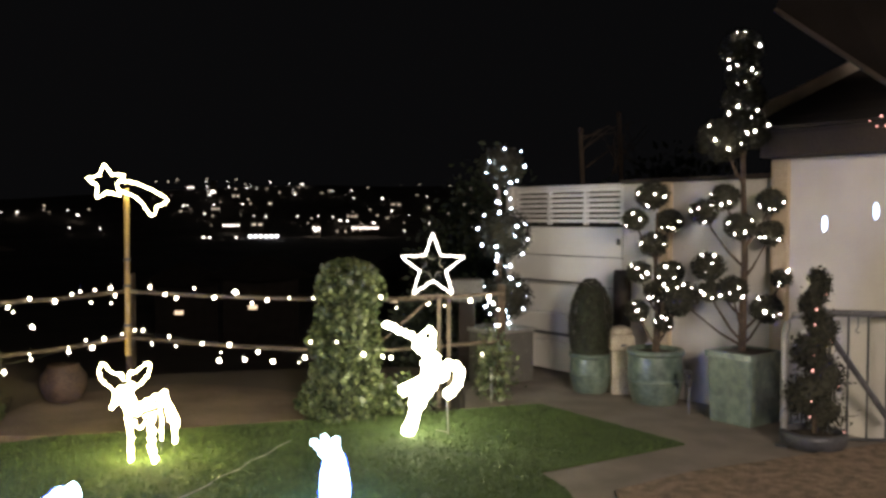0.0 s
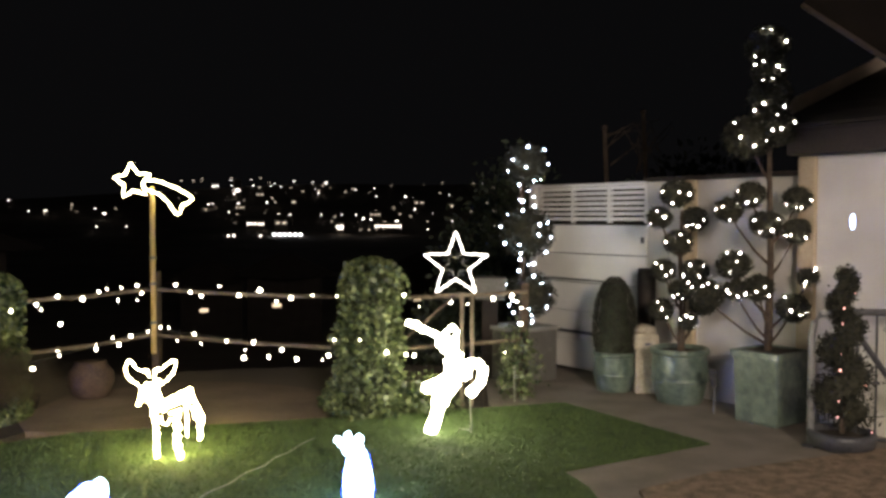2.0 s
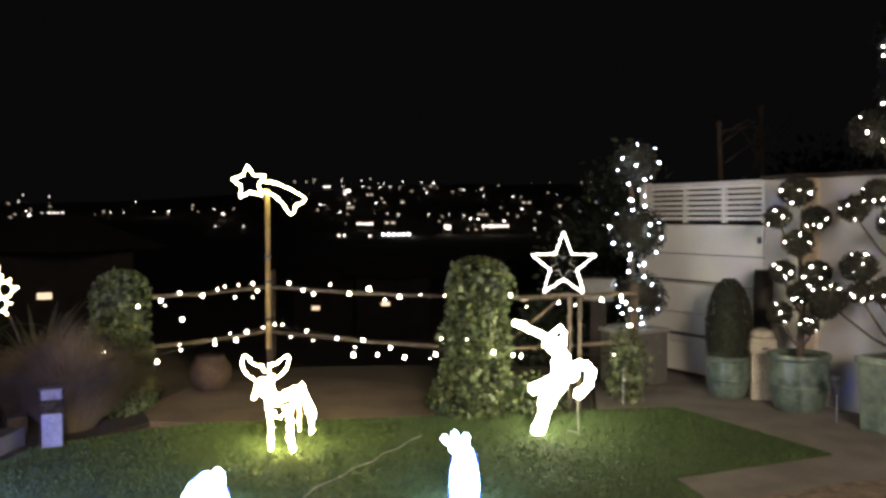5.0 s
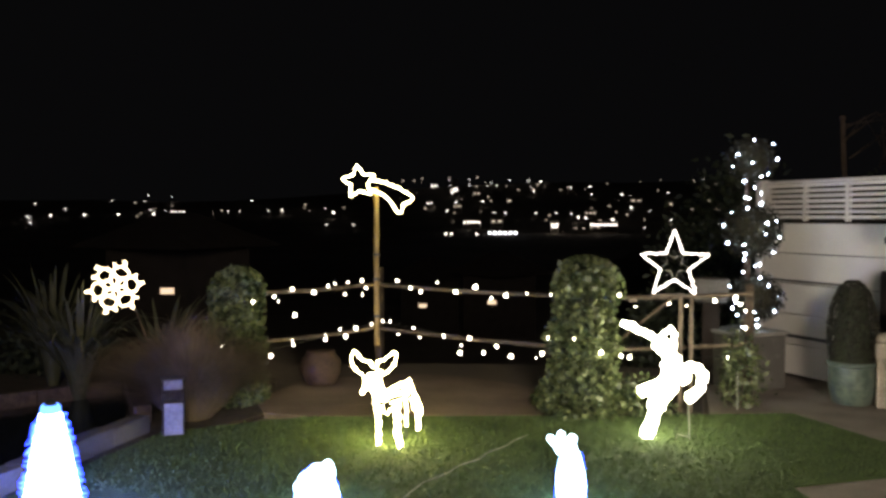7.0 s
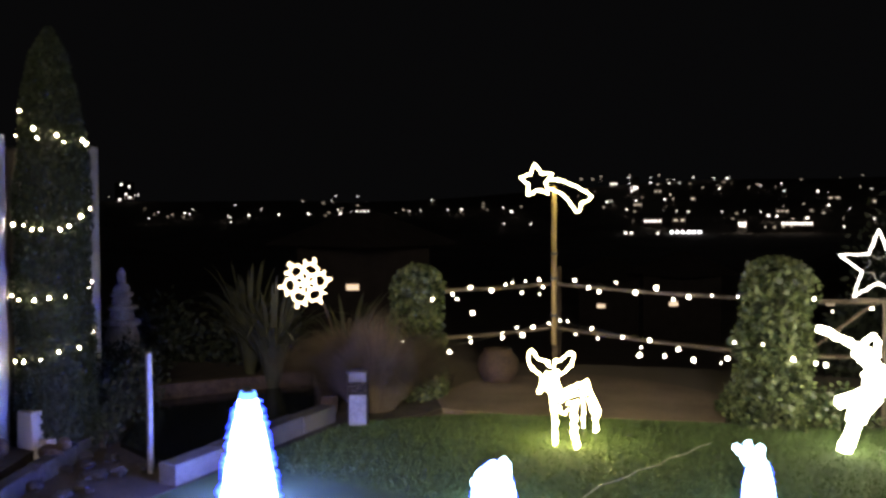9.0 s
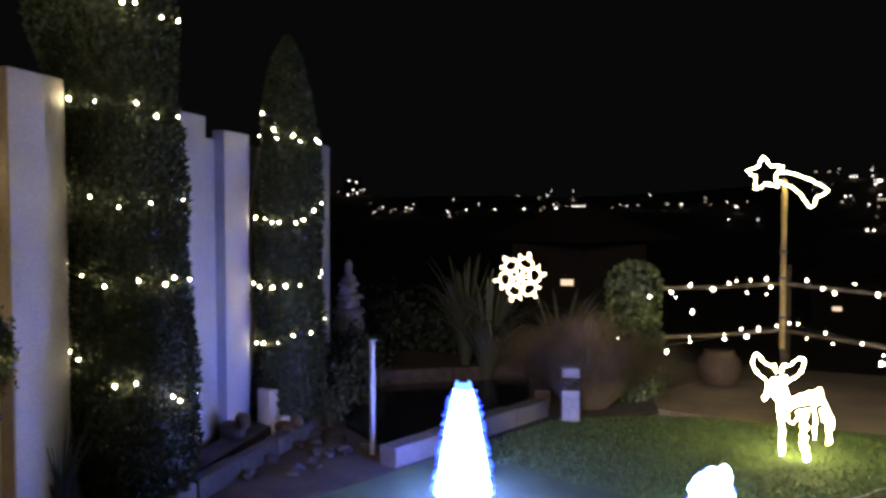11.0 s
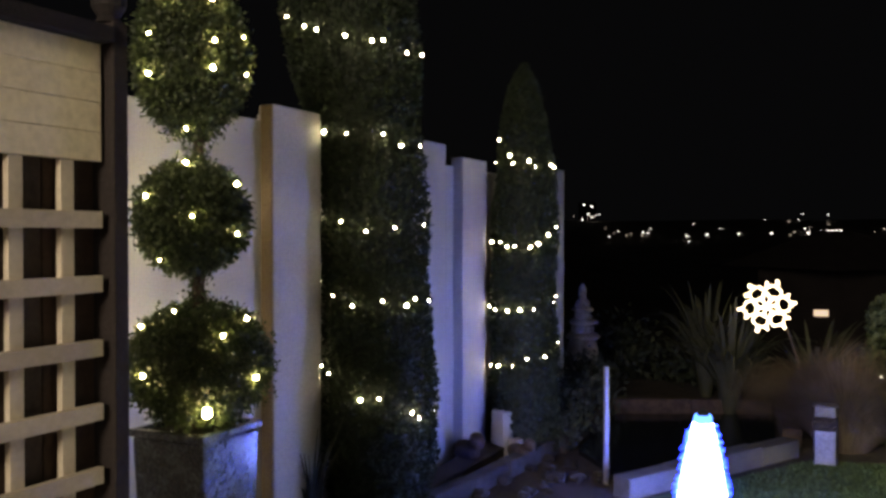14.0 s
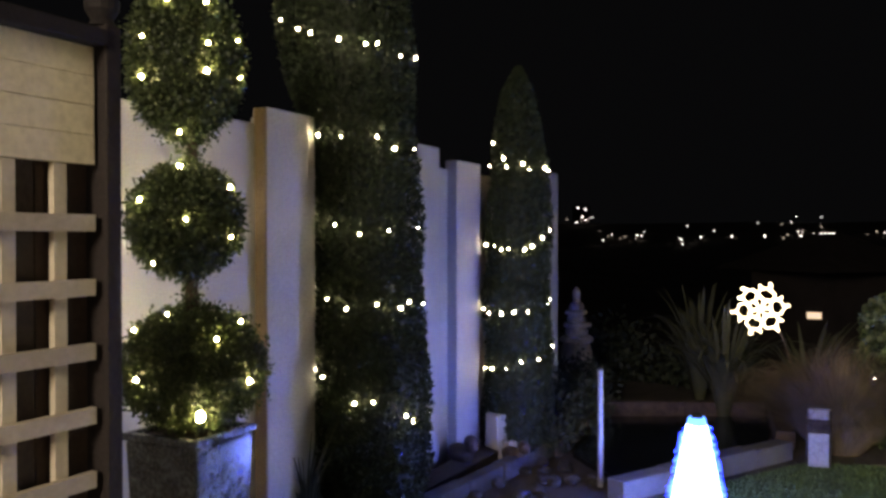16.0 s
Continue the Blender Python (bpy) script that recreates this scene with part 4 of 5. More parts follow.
part("hanger", tube(bmesh.new(), [(0.50, 0, 0.93), (0.50, 0, 0.86), (0.48, 0, 0.83), (0.51, 0, 0.82)], 0.006, 6), ALLOY, rail)

# cold glints on the house wall, put in as small glowing ovals
GLINT_GLOW = glow("wall_glint_glow", (0.50, 0.66, 1.0), 5.0)
for s_along, z, w in ((2.04, 1.575, 0.042), (2.43, 1.67, 0.042), (0.93, 1.66, 0.018)):
    wl = thing("wall_glint", 0, 0, 0, "cold white glint on the wall, put in as a small glowing oval", "lamp", group="wall lights")
    wl.matrix_world = EAST_M @ Matrix.Translation((s_along, 0.052 if s_along > 1.5 else 0.002, z))
    part("plate", bbox(-w * 0.7, w * 0.7, 0.0, 0.005, -0.075, 0.075, 0.002), RENDER_WHITE, wl)
    part("glint", ball(bmesh.new(), (0, 0.008, 0), 0.06, 3, (w * 8, 0.12, 1.0)), GLINT_GLOW, wl)

# posts and bare branches behind the gate
for x, y, h in ((1.88, 11.2, 2.75), (2.42, 11.4, 2.98)):
    pp = thing("garden_post", x, y, -1.2, "bare weathered post behind the gate", "post", group="posts behind the gate")
    part("post", tube(bmesh.new(), [(-0.06, 0, -0.3), (0, 0, h * 0.6 + 0.5), (-0.09, 0, h + 1.2)], 0.036, 8, 0.026), BARK, pp)
    part("finial", ball(bmesh.new(), (-0.09, 0, h + 1.22), 0.038, 2), BARK, pp)


twigs = thing("bare_climber", 2.0, 11.25, 2.4, "bare climbing stems strung between the posts", "climber")
for i in range(9):
    x0, x1 = random.uniform(-0.3, 0.3), random.uniform(0.2, 1.1)
    part("stem", tube(bmesh.new(), [(x0, 0, random.uniform(-0.3, 0.3)), ((x0 + x1) / 2, 0.05, random.uniform(-0.1, 0.45)), (x1, 0.1, random.uniform(-0.4, 0.5))], 0.010, 5, 0.004), BARK, twigs)


def bush(name, x, y, z, r, squash, n, label, material=DARKLEAF, size=0.12):
    t = thing(name, x, y, z, label, "bush")
    part("trunk", tube(bmesh.new(), [(0, 0, -r * squash - 0.8), (0.05, 0, -r * 0.3), (0, 0.03, r * 0.3)], 0.08, 8, 0.02), BARK, t)
    cs, vs = [], []
    for _ in range(9):
        o = np.array([random.uniform(-0.5, 0.5) * r, random.uniform(-0.5, 0.5) * r, random.uniform(-0.5, 0.5) * r * squash])
        c, v = on_ball(o, r * random.uniform(0.45, 0.65), n // 9, squash, 0.2)
        cs.append(c)
        vs.append(v)
    leaf_mesh("crown", np.concatenate(cs), np.concatenate(vs), size, size * 0.5, material, t)


bush("tree", 0.45, 12.2, 1.0, 0.85, 1.5, 4500, "dark leafy tree beyond the fence")
bush("tree", 3.3, 12.5, 1.2, 1.2, 1.0, 4500, "dark bare-edged tree behind the gate")
bush("bush", -0.2, 10.6, 0.2, 0.6, 0.9, 2500, "dark bush beyond the fence")

# ---- the trellis fence ----
TREL_M = Matrix(((-0.5, 0.866, 0, -2.165), (0.866, 0.5, 0, 0.425), (0, 0, 1, 0), (0, 0, 0, 1)))
trel = new("trellis_fence")
trel.matrix_world = TREL_M
tagged(trel, "cream trellis on a dark boarded fence with a ball-topped post", "fence")
STEP = 0.132
for i in range(14):
    part("backing_board", bbox(-2.1 + i * 0.15, -2.1 + i * 0.15 + 0.142, -0.055, -0.035 - 0.006 * (i % 2), -0.05, 1.99, 0.003), BACKING, trel)
for i in range(4):
    part("top_board", bbox(-2.1, -0.012, -0.030, -0.008 - 0.0008 * (i % 2), 1.775 + i * 0.070, 1.775 + (i + 1) * 0.070 - 0.0012, 0.0012), CREAM, trel)
for i in range(12):
    part("upright", bbox(-0.105 - i * STEP - 0.018, -0.105 - i * STEP + 0.018, -0.030, -0.012, 0.0, 1.774, 0.002), LATTICE, trel)
for i in range(11):
    z = 1.636 - i * 0.152
    part("crosspiece", bbox(-2.1, -0.022, -0.0115, 0.007, z - 0.020, z + 0.020, 0.002), LATTICE, trel)
part("capping", bbox(-2.1, 0.0, -0.06, 0.03, 2.056, 2.095, 0.006), DARK_WOOD, trel)
trel_post = part("post", bbox(0.0, 0.045, -0.06, 0.02, -0.05, 2.11, 0.006), DARK_WOOD, trel)
part("finial", lathe(bmesh.new(), [(0.035, 2.111), (0.025, 2.125), (0.04, 2.15), (0.042, 2.17), (0.025, 2.20), (0.004, 2.21)], 16, (0.0225, -0.02)), DARK_WOOD, trel_post)

# ---- three-ball topiary in the rough grey pot ----
TOP = (-3.16, 0.93)
pot = thing("planter", *TOP, 0.0, "tall square rough-glazed grey planter", "planter", turn=-57)
bm = bmesh.new()
box(bm, -0.162, 0.162, -0.162, 0.162, 0.0, 0.87, 0.012)
for v in bm.verts:
    k = 0.80 + 0.20 * v.co.z / 0.87
    v.co.x *= k
    v.co.y *= k
pot_body = part("body", bm, SLATE_POT, pot)
bm = bmesh.new()
for a in ((-0.17, 0.17, -0.17, -0.14), (-0.17, 0.17, 0.14, 0.17), (-0.17, -0.14, -0.14, 0.14), (0.14, 0.17, -0.14, 0.14)):
    box(bm, *a, 0.872, 0.90, 0.005)
part("rim", bm, SLATE_POT, pot_body)
part("soil", bbox(-0.14, 0.14, -0.14, 0.14, 0.871, 0.885), EARTH, pot)

ballt = thing("topiary", *TOP, 0.88, "three-ball box topiary in a grey planter, lit by bulbs", "topiary")
part("trunk", tube(bmesh.new(), [(0, 0, -0.03), (0.01, 0, 0.4), (-0.02, 0.02, 0.8), (0, 0, 1.5)], 0.028, 8, 0.018), BARK, ballt)
BALLS = ((0.010, 0.245, 0.255, 0.88), (-0.015, 0.785, 0.200, 1.02), (-0.015, 1.375, 0.203, 1.42))
cs, vs = [], []
for dx, z, r, q in BALLS:
    c, v = on_ball((dx * 0.4, dx, z), r * 0.96, 20000, q, 0.08)
    cs.append(c)
    vs.append(v)
for z, r in ((0.50, 0.040), (0.58, 0.030), (1.00, 0.036), (1.07, 0.045)):
    c, v = on_ball((0, 0, z), r, 180, 1.1, 0.35)
    cs.append(c)
    vs.append(v)
leaf_mesh("crown", np.concatenate(cs), np.concatenate(vs), 0.019, 0.011, BOX, ballt)
# dark cores: shade between the box leaves, set as a colour
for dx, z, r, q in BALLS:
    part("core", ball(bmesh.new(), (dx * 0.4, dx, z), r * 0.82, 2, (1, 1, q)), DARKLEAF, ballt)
spots = []
to_eye = Vector((0.96, -0.28, 0)).normalized()
side = Vector((0.28, 0.96, 0))
for u, w in ((-0.35, 0.9), (0.3, 0.55), (0.75, -0.15), (0.08, -0.65), (-0.75, -0.05), (-0.8, 0.65), (0.65, 0.75)):
    dx, z, r, q = BALLS[0]
    spots.append(side * (u * r + dx) + to_eye * (r * math.sqrt(max(0.03, 1 - u * u - w * w)) + 0.015) + Vector((0, 0, z + w * r * q)))
for u, w in ((-0.1, 0.95), (-0.78, 0.35), (0.78, 0.6), (0.0, 0.0), (0.78, -0.3), (-0.55, -0.75)):
    dx, z, r, q = BALLS[1]
    spots.append(side * (u * r + dx) + to_eye * (r * math.sqrt(max(0.03, 1 - u * u - w * w)) + 0.015) + Vector((0, 0, z + w * r * q)))
for u, w in ((-0.1, -0.95), (0.35, -0.25), (-0.72, -0.32), (0.95, -0.22), (0.38, 0.08), (-0.70, 0.15), (0.35, 0.62), (-0.3, 0.62), (0.9, 0.22)):
    dx, z, r, q = BALLS[2]
    spots.append(side * (u * r + dx) + to_eye * (r * math.sqrt(max(0.03, 1 - u * u - w * w)) + 0.015) + Vector((0, 0, z + w * r * q)))
for dx, z, r, q in BALLS:
    for u, w in ((-0.6, 0.3), (0.1, -0.4), (0.6, 0.4), (-0.4, -0.3), (0.35, 0.7), (-0.75, -0.2), (-0.5, 0.75), (0.0, 0.1)):
        spots.append(side * (u * r) - to_eye * (r * math.sqrt(max(0.05, 1 - u * u - w * w)) + 0.03) + Vector((0, 0, z + w * r * q)))
s = thing("string_lights", *TOP, 0.88, "golden bulbs wound round the three-ball topiary", "string lights")
bulbs(s, spots, BULB_BALL, [2.0 if i == 3 else random.uniform(0.55, 1.2) for i in range(len(spots))])

# ---- tall narrow conifers against the wall ----


def column_conifer(x, y, h, profile, label, n, rounds, lean=0.0):
    t = thing("conifer", x, y, 0.0, label, "tree")
    part("trunk", tube(bmesh.new(), [(0, 0, -0.05), (0.02, 0, h * 0.5), (0, 0, h * 0.95)], 0.05, 8, 0.01), BARK, t)
    zs, rs = [p[0] for p in profile], [p[1] for p in profile]
    # core coloured dark to give the crown its inner shade
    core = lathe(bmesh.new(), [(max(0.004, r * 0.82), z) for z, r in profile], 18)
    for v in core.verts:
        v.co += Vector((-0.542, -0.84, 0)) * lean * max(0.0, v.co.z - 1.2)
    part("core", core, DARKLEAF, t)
    z = rng.uniform(zs[0], zs[-1], n)
    a = rng.uniform(0, math.tau, n)
    wob = np.array([noise.noise((math.cos(q) * 1.2, math.sin(q) * 1.2, u * 2.2)) for q, u in zip(a, z)])
    r = np.interp(z, zs, rs) * (1 + 0.16 * wob) * rng.uniform(0.86, 1.05, n)
    off = lean * np.clip(z - 1.2, 0, 9)
    leaf_mesh("crown", np.stack([r * np.cos(a) - 0.542 * off, r * np.sin(a) - 0.84 * off, z], 1), np.stack([np.cos(a), np.sin(a), 0.8 + 0 * a], 1), 0.036, 0.012, CONIFER, t)
    s = thing("string_lights", x, y, 0.0, "golden bulbs wound round the columnar conifer", "string lights")
    spots = []
    face = math.atan2(-y, -x)
    for za, zb, k in rounds:
        for i in range(k):
            w = (i + random.uniform(0.1, 0.9)) / k
            ang = face - 1.45 + 2.9 * w
            zz = za + (zb - za) * w + random.uniform(-0.03, 0.03) - 0.10 * math.sin(math.pi * w) * 0.5
            rr = np.interp(zz, zs, rs) * 1.02 + 0.01
            spots.append((rr * math.cos(ang) - 0.542 * lean * max(0, zz - 1.2), rr * math.sin(ang) - 0.84 * lean * max(0, zz - 1.2), zz))
    bulbs(s, spots, BULB_YEW)


column_conifer(-4.17, 2.22, 3.9, ((0.12, 0.24), (0.4, 0.33), (0.8, 0.32), (1.4, 0.285), (2.2, 0.30), (2.6, 0.35), (2.9, 0.34), (3.3, 0.26), (3.7, 0.13), (3.9, 0.01)), "tall dark columnar conifer against the white wall", 60000, ((0.95, 0.62, 7), (1.33, 1.25, 7), (1.72, 1.66, 5), (2.22, 2.10, 6), (2.78, 2.55, 8), (3.1, 2.95, 5), (3.45, 3.3, 4)), 0.08)
column_conifer(-5.02, 3.90, 2.86, ((0.04, 0.26), (0.7, 0.245), (1.2, 0.24), (1.7, 0.225), (2.1, 0.215), (2.4, 0.17), (2.7, 0.10), (2.86, 0.01)), "dark columnar conifer near the end of the wall", 32000, ((0.65, 0.84, 6), (1.06, 1.17, 7), (1.53, 1.64, 8), (2.30, 2.12, 4), (2.12, 2.16, 4)))

# raised bed with its kerb along the wall
kerb = new("bed_edging")
kerb.matrix_world = WALL_M
tagged(kerb, "pale stone edging of the raised bed along the wall", "edging", kind="structure")
for i in range(9):
    s0 = -3.9 + i * 0.46
    out = max(0.285, 0.44 + 0.085 * (s0 + 0.23))
    stone = part("kerb_stone", bbox(0.0, 0.45, 0.0, 0.10 + 0.006 * (i % 2), -0.05, 0.10 + 0.006 * (i % 3), 0.014), KERB, kerb)
    stone.matrix_local = pose(s0, out, 0, 0, 0, 4.86 if s0 > -2.1 else 0)
part("soil", bbox(-3.9, 0.2, 0.101, 0.284, -0.05, 0.085), EARTH, kerb)
strap = thing("strap_plant", -4.05, 1.78, 0.08, "dark strap-leaved plant at the foot of the wall", "plant")
n = 26
bm = bmesh.new()
for i in range(n):
    a = random.uniform(0, math.tau)
    l = random.uniform(0.3, 0.6)
    o = random.uniform(0.05, 0.22)
    p = [(0, 0, 0), (o * 0.4 * math.cos(a), o * 0.4 * math.sin(a), l * 0.6), (o * math.cos(a), o * math.sin(a), l)]
    tube(bm, p, 0.012, 4, 0.002)
part("leaves", bm, FLAX, strap)

cairns = thing("garden_block", -4.99, 3.71, 0.0, "white wedge-topped garden block beside the wall", "garden block")
bm = bbox(-0.085, 0.085, -0.075, 0.075, 0.0, 0.33, 0.008)
for v in bm.verts:
    if v.co.z > 0.2:
        v.co.x *= 0.8
part("block", bm, RENDER_WHITE, cairns)
part("prop", bbox(0.09, 0.16, -0.04, 0.04, 0.0, 0.15, 0.01), STONE, cairns)

# rocks and low things at the pond's near end
for i in range(40):
    x, y = -4.45 - 0.75 * random.random() + 0.35, 2.9 + 1.1 * random.random()
    r = random.uniform(0.016, 0.052)
    bm = ball(bmesh.new(), (0, 0, r * 0.3), r, 2, (1.2, 0.9, 0.65))
    for v in bm.verts:
        v.co += v.co.normalized() * noise.noise(v.co * 14 + Vector((i, 0, 0))) * r * 0.5
    rock = mesh_object("rock", bm, ROCK)
    rock.matrix_world = pose(x, y, 0.0, 0, 0, i * 47)
    tagged(rock, "rough grey rock at the pond's edge", "rock", "rocks by the pond")
for x, y, h in ((-4.72, 3.62, 0.24), (-4.86, 3.28, 0.30)):
    an = thing("garden_ornament", x, y, -0.01, "dark weathered animal-shaped ornament by the pond", "ornament")
    part("body", ball(ball(bmesh.new(), (0, 0, h * 0.45), h * 0.30, 2, (1.5, 0.8, 0.8)), (0.13, 0, h * 0.75), h * 0.2, 2, (1.1, 0.8, 1)), BARK, an, smooth=True)
    for dx in (-0.07, 0.07):
        part("leg", tube(bmesh.new(), [(dx, 0, 0), (dx, 0, h * 0.4)], 0.018, 6), BARK, an)

# ---- the pond ----
slab("water", [(-4.02, 3.95), (-4.05, 5.5), (-4.75, 6.5), (-5.55, 5.3), (-4.75, 4.2)], -0.012, 0.03, WATER, "dark still pond water", "water")
edge = new("pond_edging")
tagged(edge, "pale stone and timber edging round the pond", "edging", kind="structure")


def edging(name, a, b, w, h, material, n):
    a, b = Vector((*a, 0)), Vector((*b, 0))
    d = (b - a)
    ang = math.degrees(math.atan2(d.y, d.x))
    for i in range(n):
        l = d.length / n
        o = part(name, bbox(0.003, l - 0.003, -w / 2, w / 2, -0.05, h + 0.006 * (i % 3), 0.01), material, edge)
        o.matrix_local = Matrix.Translation(a + d * (i / n)) @ pose(0, 0, 0, 0, 0, ang)


edging("kerb_stone", (-3.82, 3.72), (-3.90, 5.50), 0.14, 0.12, KERB, 4)
edging("sleeper", (-4.05, 5.72), (-4.85, 6.70), 0.14, 0.13, BARK, 2)
edging("sleeper", (-4.95, 6.66), (-5.72, 5.42), 0.12, 0.12, BARK, 2)
edging("sleeper", (-5.72, 5.36), (-4.86, 4.10), 0.12, 0.10, BARK, 3)

stick = thing("garden_post", -4.09, 3.85, 0.0, "slim pale post at the pond's corner", "post")
part("post", tube(bmesh.new(), [(0, 0, -0.05), (0.003, 0, 0.4), (0, 0, 0.74)], 0.020, 10), ALLOY, stick)
part("cap", lathe(bmesh.new(), [(0.022, 0.741), (0.023, 0.75), (0.01, 0.758)], 12), ALLOY, stick)

bol = thing("bollard_light", -3.63, 5.50, 0.0, "unlit dark bollard light with two pale panels", "bollard light", turn=34)
bol_body = part("body", bbox(-0.082, 0.082, -0.07, 0.07, -0.03, 0.40, 0.006), DARK_WOOD, bol)
part("panel", bbox(-0.066, 0.066, -0.078, -0.071, 0.0, 0.235, 0.003), ALLOY, bol_body, "pale lower panel")
part("panel", bbox(-0.066, 0.066, -0.078, -0.071, 0.335, 0.405, 0.003), ALLOY, bol_body, "pale upper panel")
part("cap", bbox(-0.088, 0.088, -0.082, 0.076, 0.402, 0.415, 0.004), METAL, bol)

# ---- dry grass, flax, snowflake ----


def tuft(name, x, y, z, label, n, h, spread, width, material, droop):
    t = thing(name, x, y, z, label, "plant")
    a = rng.uniform(0, math.tau, n)
    out = spread * np.sqrt(rng.uniform(0.02, 1, n))
    l = h * rng.uniform(0.55, 1.05, n)
    verts, faces = [], []
    for i in range(n):
        c, s_ = math.cos(a[i]), math.sin(a[i])
        wx, wy = -s_ * width / 2, c * width / 2
        for k, wd in ((0.0, 1.0), (0.45, 0.9), (0.8, 0.6), (1.0, 0.1)):
            r = 0.22 * out[i] + out[i] * k ** 1.5
            zz = l[i] * (k - droop * (out[i] / spread) * k ** 3)
            verts += [(r * c - wx * wd, r * s_ - wy * wd, zz), (r * c + wx * wd, r * s_ + wy * wd, zz)]
        b = 8 * i
        faces += [(b, b + 1, b + 3, b + 2), (b + 2, b + 3, b + 5, b + 4), (b + 4, b + 5, b + 7, b + 6)]
    me = bpy.data.meshes.new("blades")
    me.from_pydata(verts, [], faces)
    me.materials.append(material)
    o = new("blades", me)
    o.parent = t
    o["kind"] = "stuff"


tuft("ornamental_grass", -3.78, 5.98, 0.0, "brown dry ornamental grass clump by the bollard light", 11000, 0.92, 0.78, 0.0026, STRAW, 0.5)


def flax(x, y, label, n, h, spread, width):
    """Sword leaves, each one a folded blade of its own that rises and bends over."""
    t = thing("flax", x, y, 0.0, label, "plant")
    for i in range(n):
        a, out, l = random.uniform(0, math.tau), spread * random.uniform(0.25, 1.0), h * random.uniform(0.7, 1.1)
        c, s_ = math.cos(a), math.sin(a)
        verts, faces = [], []
        for k, wd in ((0.0, 0.6), (0.3, 0.9), (0.55, 1.0), (0.75, 0.85), (0.9, 0.5), (1.0, 0.06)):
            r = 0.05 + out * k ** 1.8
            z = l * (k - 0.55 * (out / spread) ** 2 * k ** 4)
            w = width * wd / 2
            verts += [(r * c + s_ * w, r * s_ - c * w, z + w * 0.35), (r * c, r * s_, z), (r * c - s_ * w, r * s_ + c * w, z + w * 0.35)]
        for q in range(5):
            b = 3 * q
            faces += [(b, b + 1, b + 4, b + 3), (b + 1, b + 2, b + 5, b + 4)]
        me = bpy.data.meshes.new("leaf")
        me.from_pydata(verts, [], faces)
        me.materials.append(FLAX)
        o = new("leaf", me)
        o.parent = t


flax(-5.10, 6.30, "dark sword-leaved flax behind the pond", 64, 1.10, 0.85, 0.036)
flax(-5.75, 6.75, "tall dark sword-leaved flax behind the pond", 54, 1.22, 0.80, 0.036)
flax(-4.62, 6.85, "drooping dark sword-leaved flax by the snowflake", 40, 0.95, 0.90, 0.042)

flake = thing("light_snowflake", -4.49, 6.0, 1.02, "snowflake of warm white rope light on a slanting stick", "light star", turn=38)
bm = bmesh.new()
for i in range(6):
    a = radians(60 * i + 8)
    c, s_ = math.cos(a), math.sin(a)
    hexa = [(0.075 * c, 0, 0.075 * s_), (0.11 * math.cos(a + 0.55), 0, 0.11 * math.sin(a + 0.55)), (0.165 * math.cos(a + 0.36), 0, 0.165 * math.sin(a + 0.36)), (0.185 * c, 0, 0.185 * s_), (0.165 * math.cos(a - 0.36), 0, 0.165 * math.sin(a - 0.36)), (0.11 * math.cos(a - 0.55), 0, 0.11 * math.sin(a - 0.55)), (0.075 * c, 0, 0.075 * s_)]
    rope(bm, hexa, 0.0085, 0.03)
    rope(bm, [(0.18 * c, 0, 0.18 * s_), (0.228 * c, 0, 0.228 * s_)], 0.011, 0.03)
    rope(bm, [(0.16 * math.cos(a + 0.36), 0, 0.16 * math.sin(a + 0.36)), (0.20 * math.cos(a + 0.42), 0, 0.20 * math.sin(a + 0.42))], 0.009, 0.03)
    rope(bm, [(0.0, 0, 0.0), (0.075 * c, 0, 0.075 * s_)], 0.009, 0.03)
    rope(bm, [(0.11 * math.cos(a + 0.52), 0, 0.11 * math.sin(a + 0.52)), (0.075 * c, 0, 0.075 * s_), (0.11 * math.cos(a - 0.52), 0, 0.11 * math.sin(a - 0.52))], 0.009, 0.03)
part("rope_light", bm, FLAKE_GLOW, flake)
part("stick", tube(bmesh.new(), [(0.12, 0.02, -0.10), (0.20, 0.02, -0.32), (0.33, 0.03, -0.75), (0.40, 0.03, -1.02)], 0.007, 6), TIMBER, flake)
bulbs(ivy_lights, [(-4.62, 8.1, 0.72)], BULB_FENCE)

# stacked-stone lantern at the wall's end
cairn = thing("stone_lantern", -6.62, 5.90, 0.0, "stacked weathered stone lantern on a rough pedestal", "stone ornament")
zz = 0.0
for i, (r, h) in enumerate(((0.20, 0.30), (0.16, 0.24), (0.18, 0.06), (0.12, 0.09), (0.15, 0.05), (0.10, 0.08), (0.125, 0.045), (0.085, 0.07), (0.05, 0.16))):
    bm = lathe(bmesh.new(), [(r * 0.9, zz), (r, zz + h * 0.3), (r * 0.94, zz + h * 0.7), (r * (0.8 if i < 8 else 0.25), zz + h)], 14)
    for v in bm.verts:
        v.co.x += noise.noise(v.co * 9) * 0.02
        v.co.y += noise.noise(v.co * 9 + Vector((3, 3, 3))) * 0.02
    part("stone", bm, STONE, cairn)
    zz += h + 0.001
for x, y, z, r in ((-5.6, 4.95, 0.18, 0.30), (-6.0, 5.35, 0.22, 0.34), (-5.2, 4.45, 0.18, 0.26), (-4.95, 4.15, 0.10, 0.16)):
    bush("bush", x, y, z, r, 0.9, 1500, "low dark shrub between wall and pond", DARKLEAF, 0.05)
bush("bush", -7.6, 7.2, 0.1, 0.7, 0.8, 2500, "dark bush beyond the pond", DARKLEAF, 0.09)
bush("bush", -6.4, 7.7, 0.0, 0.7, 0.7, 2500, "dark bush at the garden's edge", DARKLEAF, 0.09)

# ---- the town across the valley ----


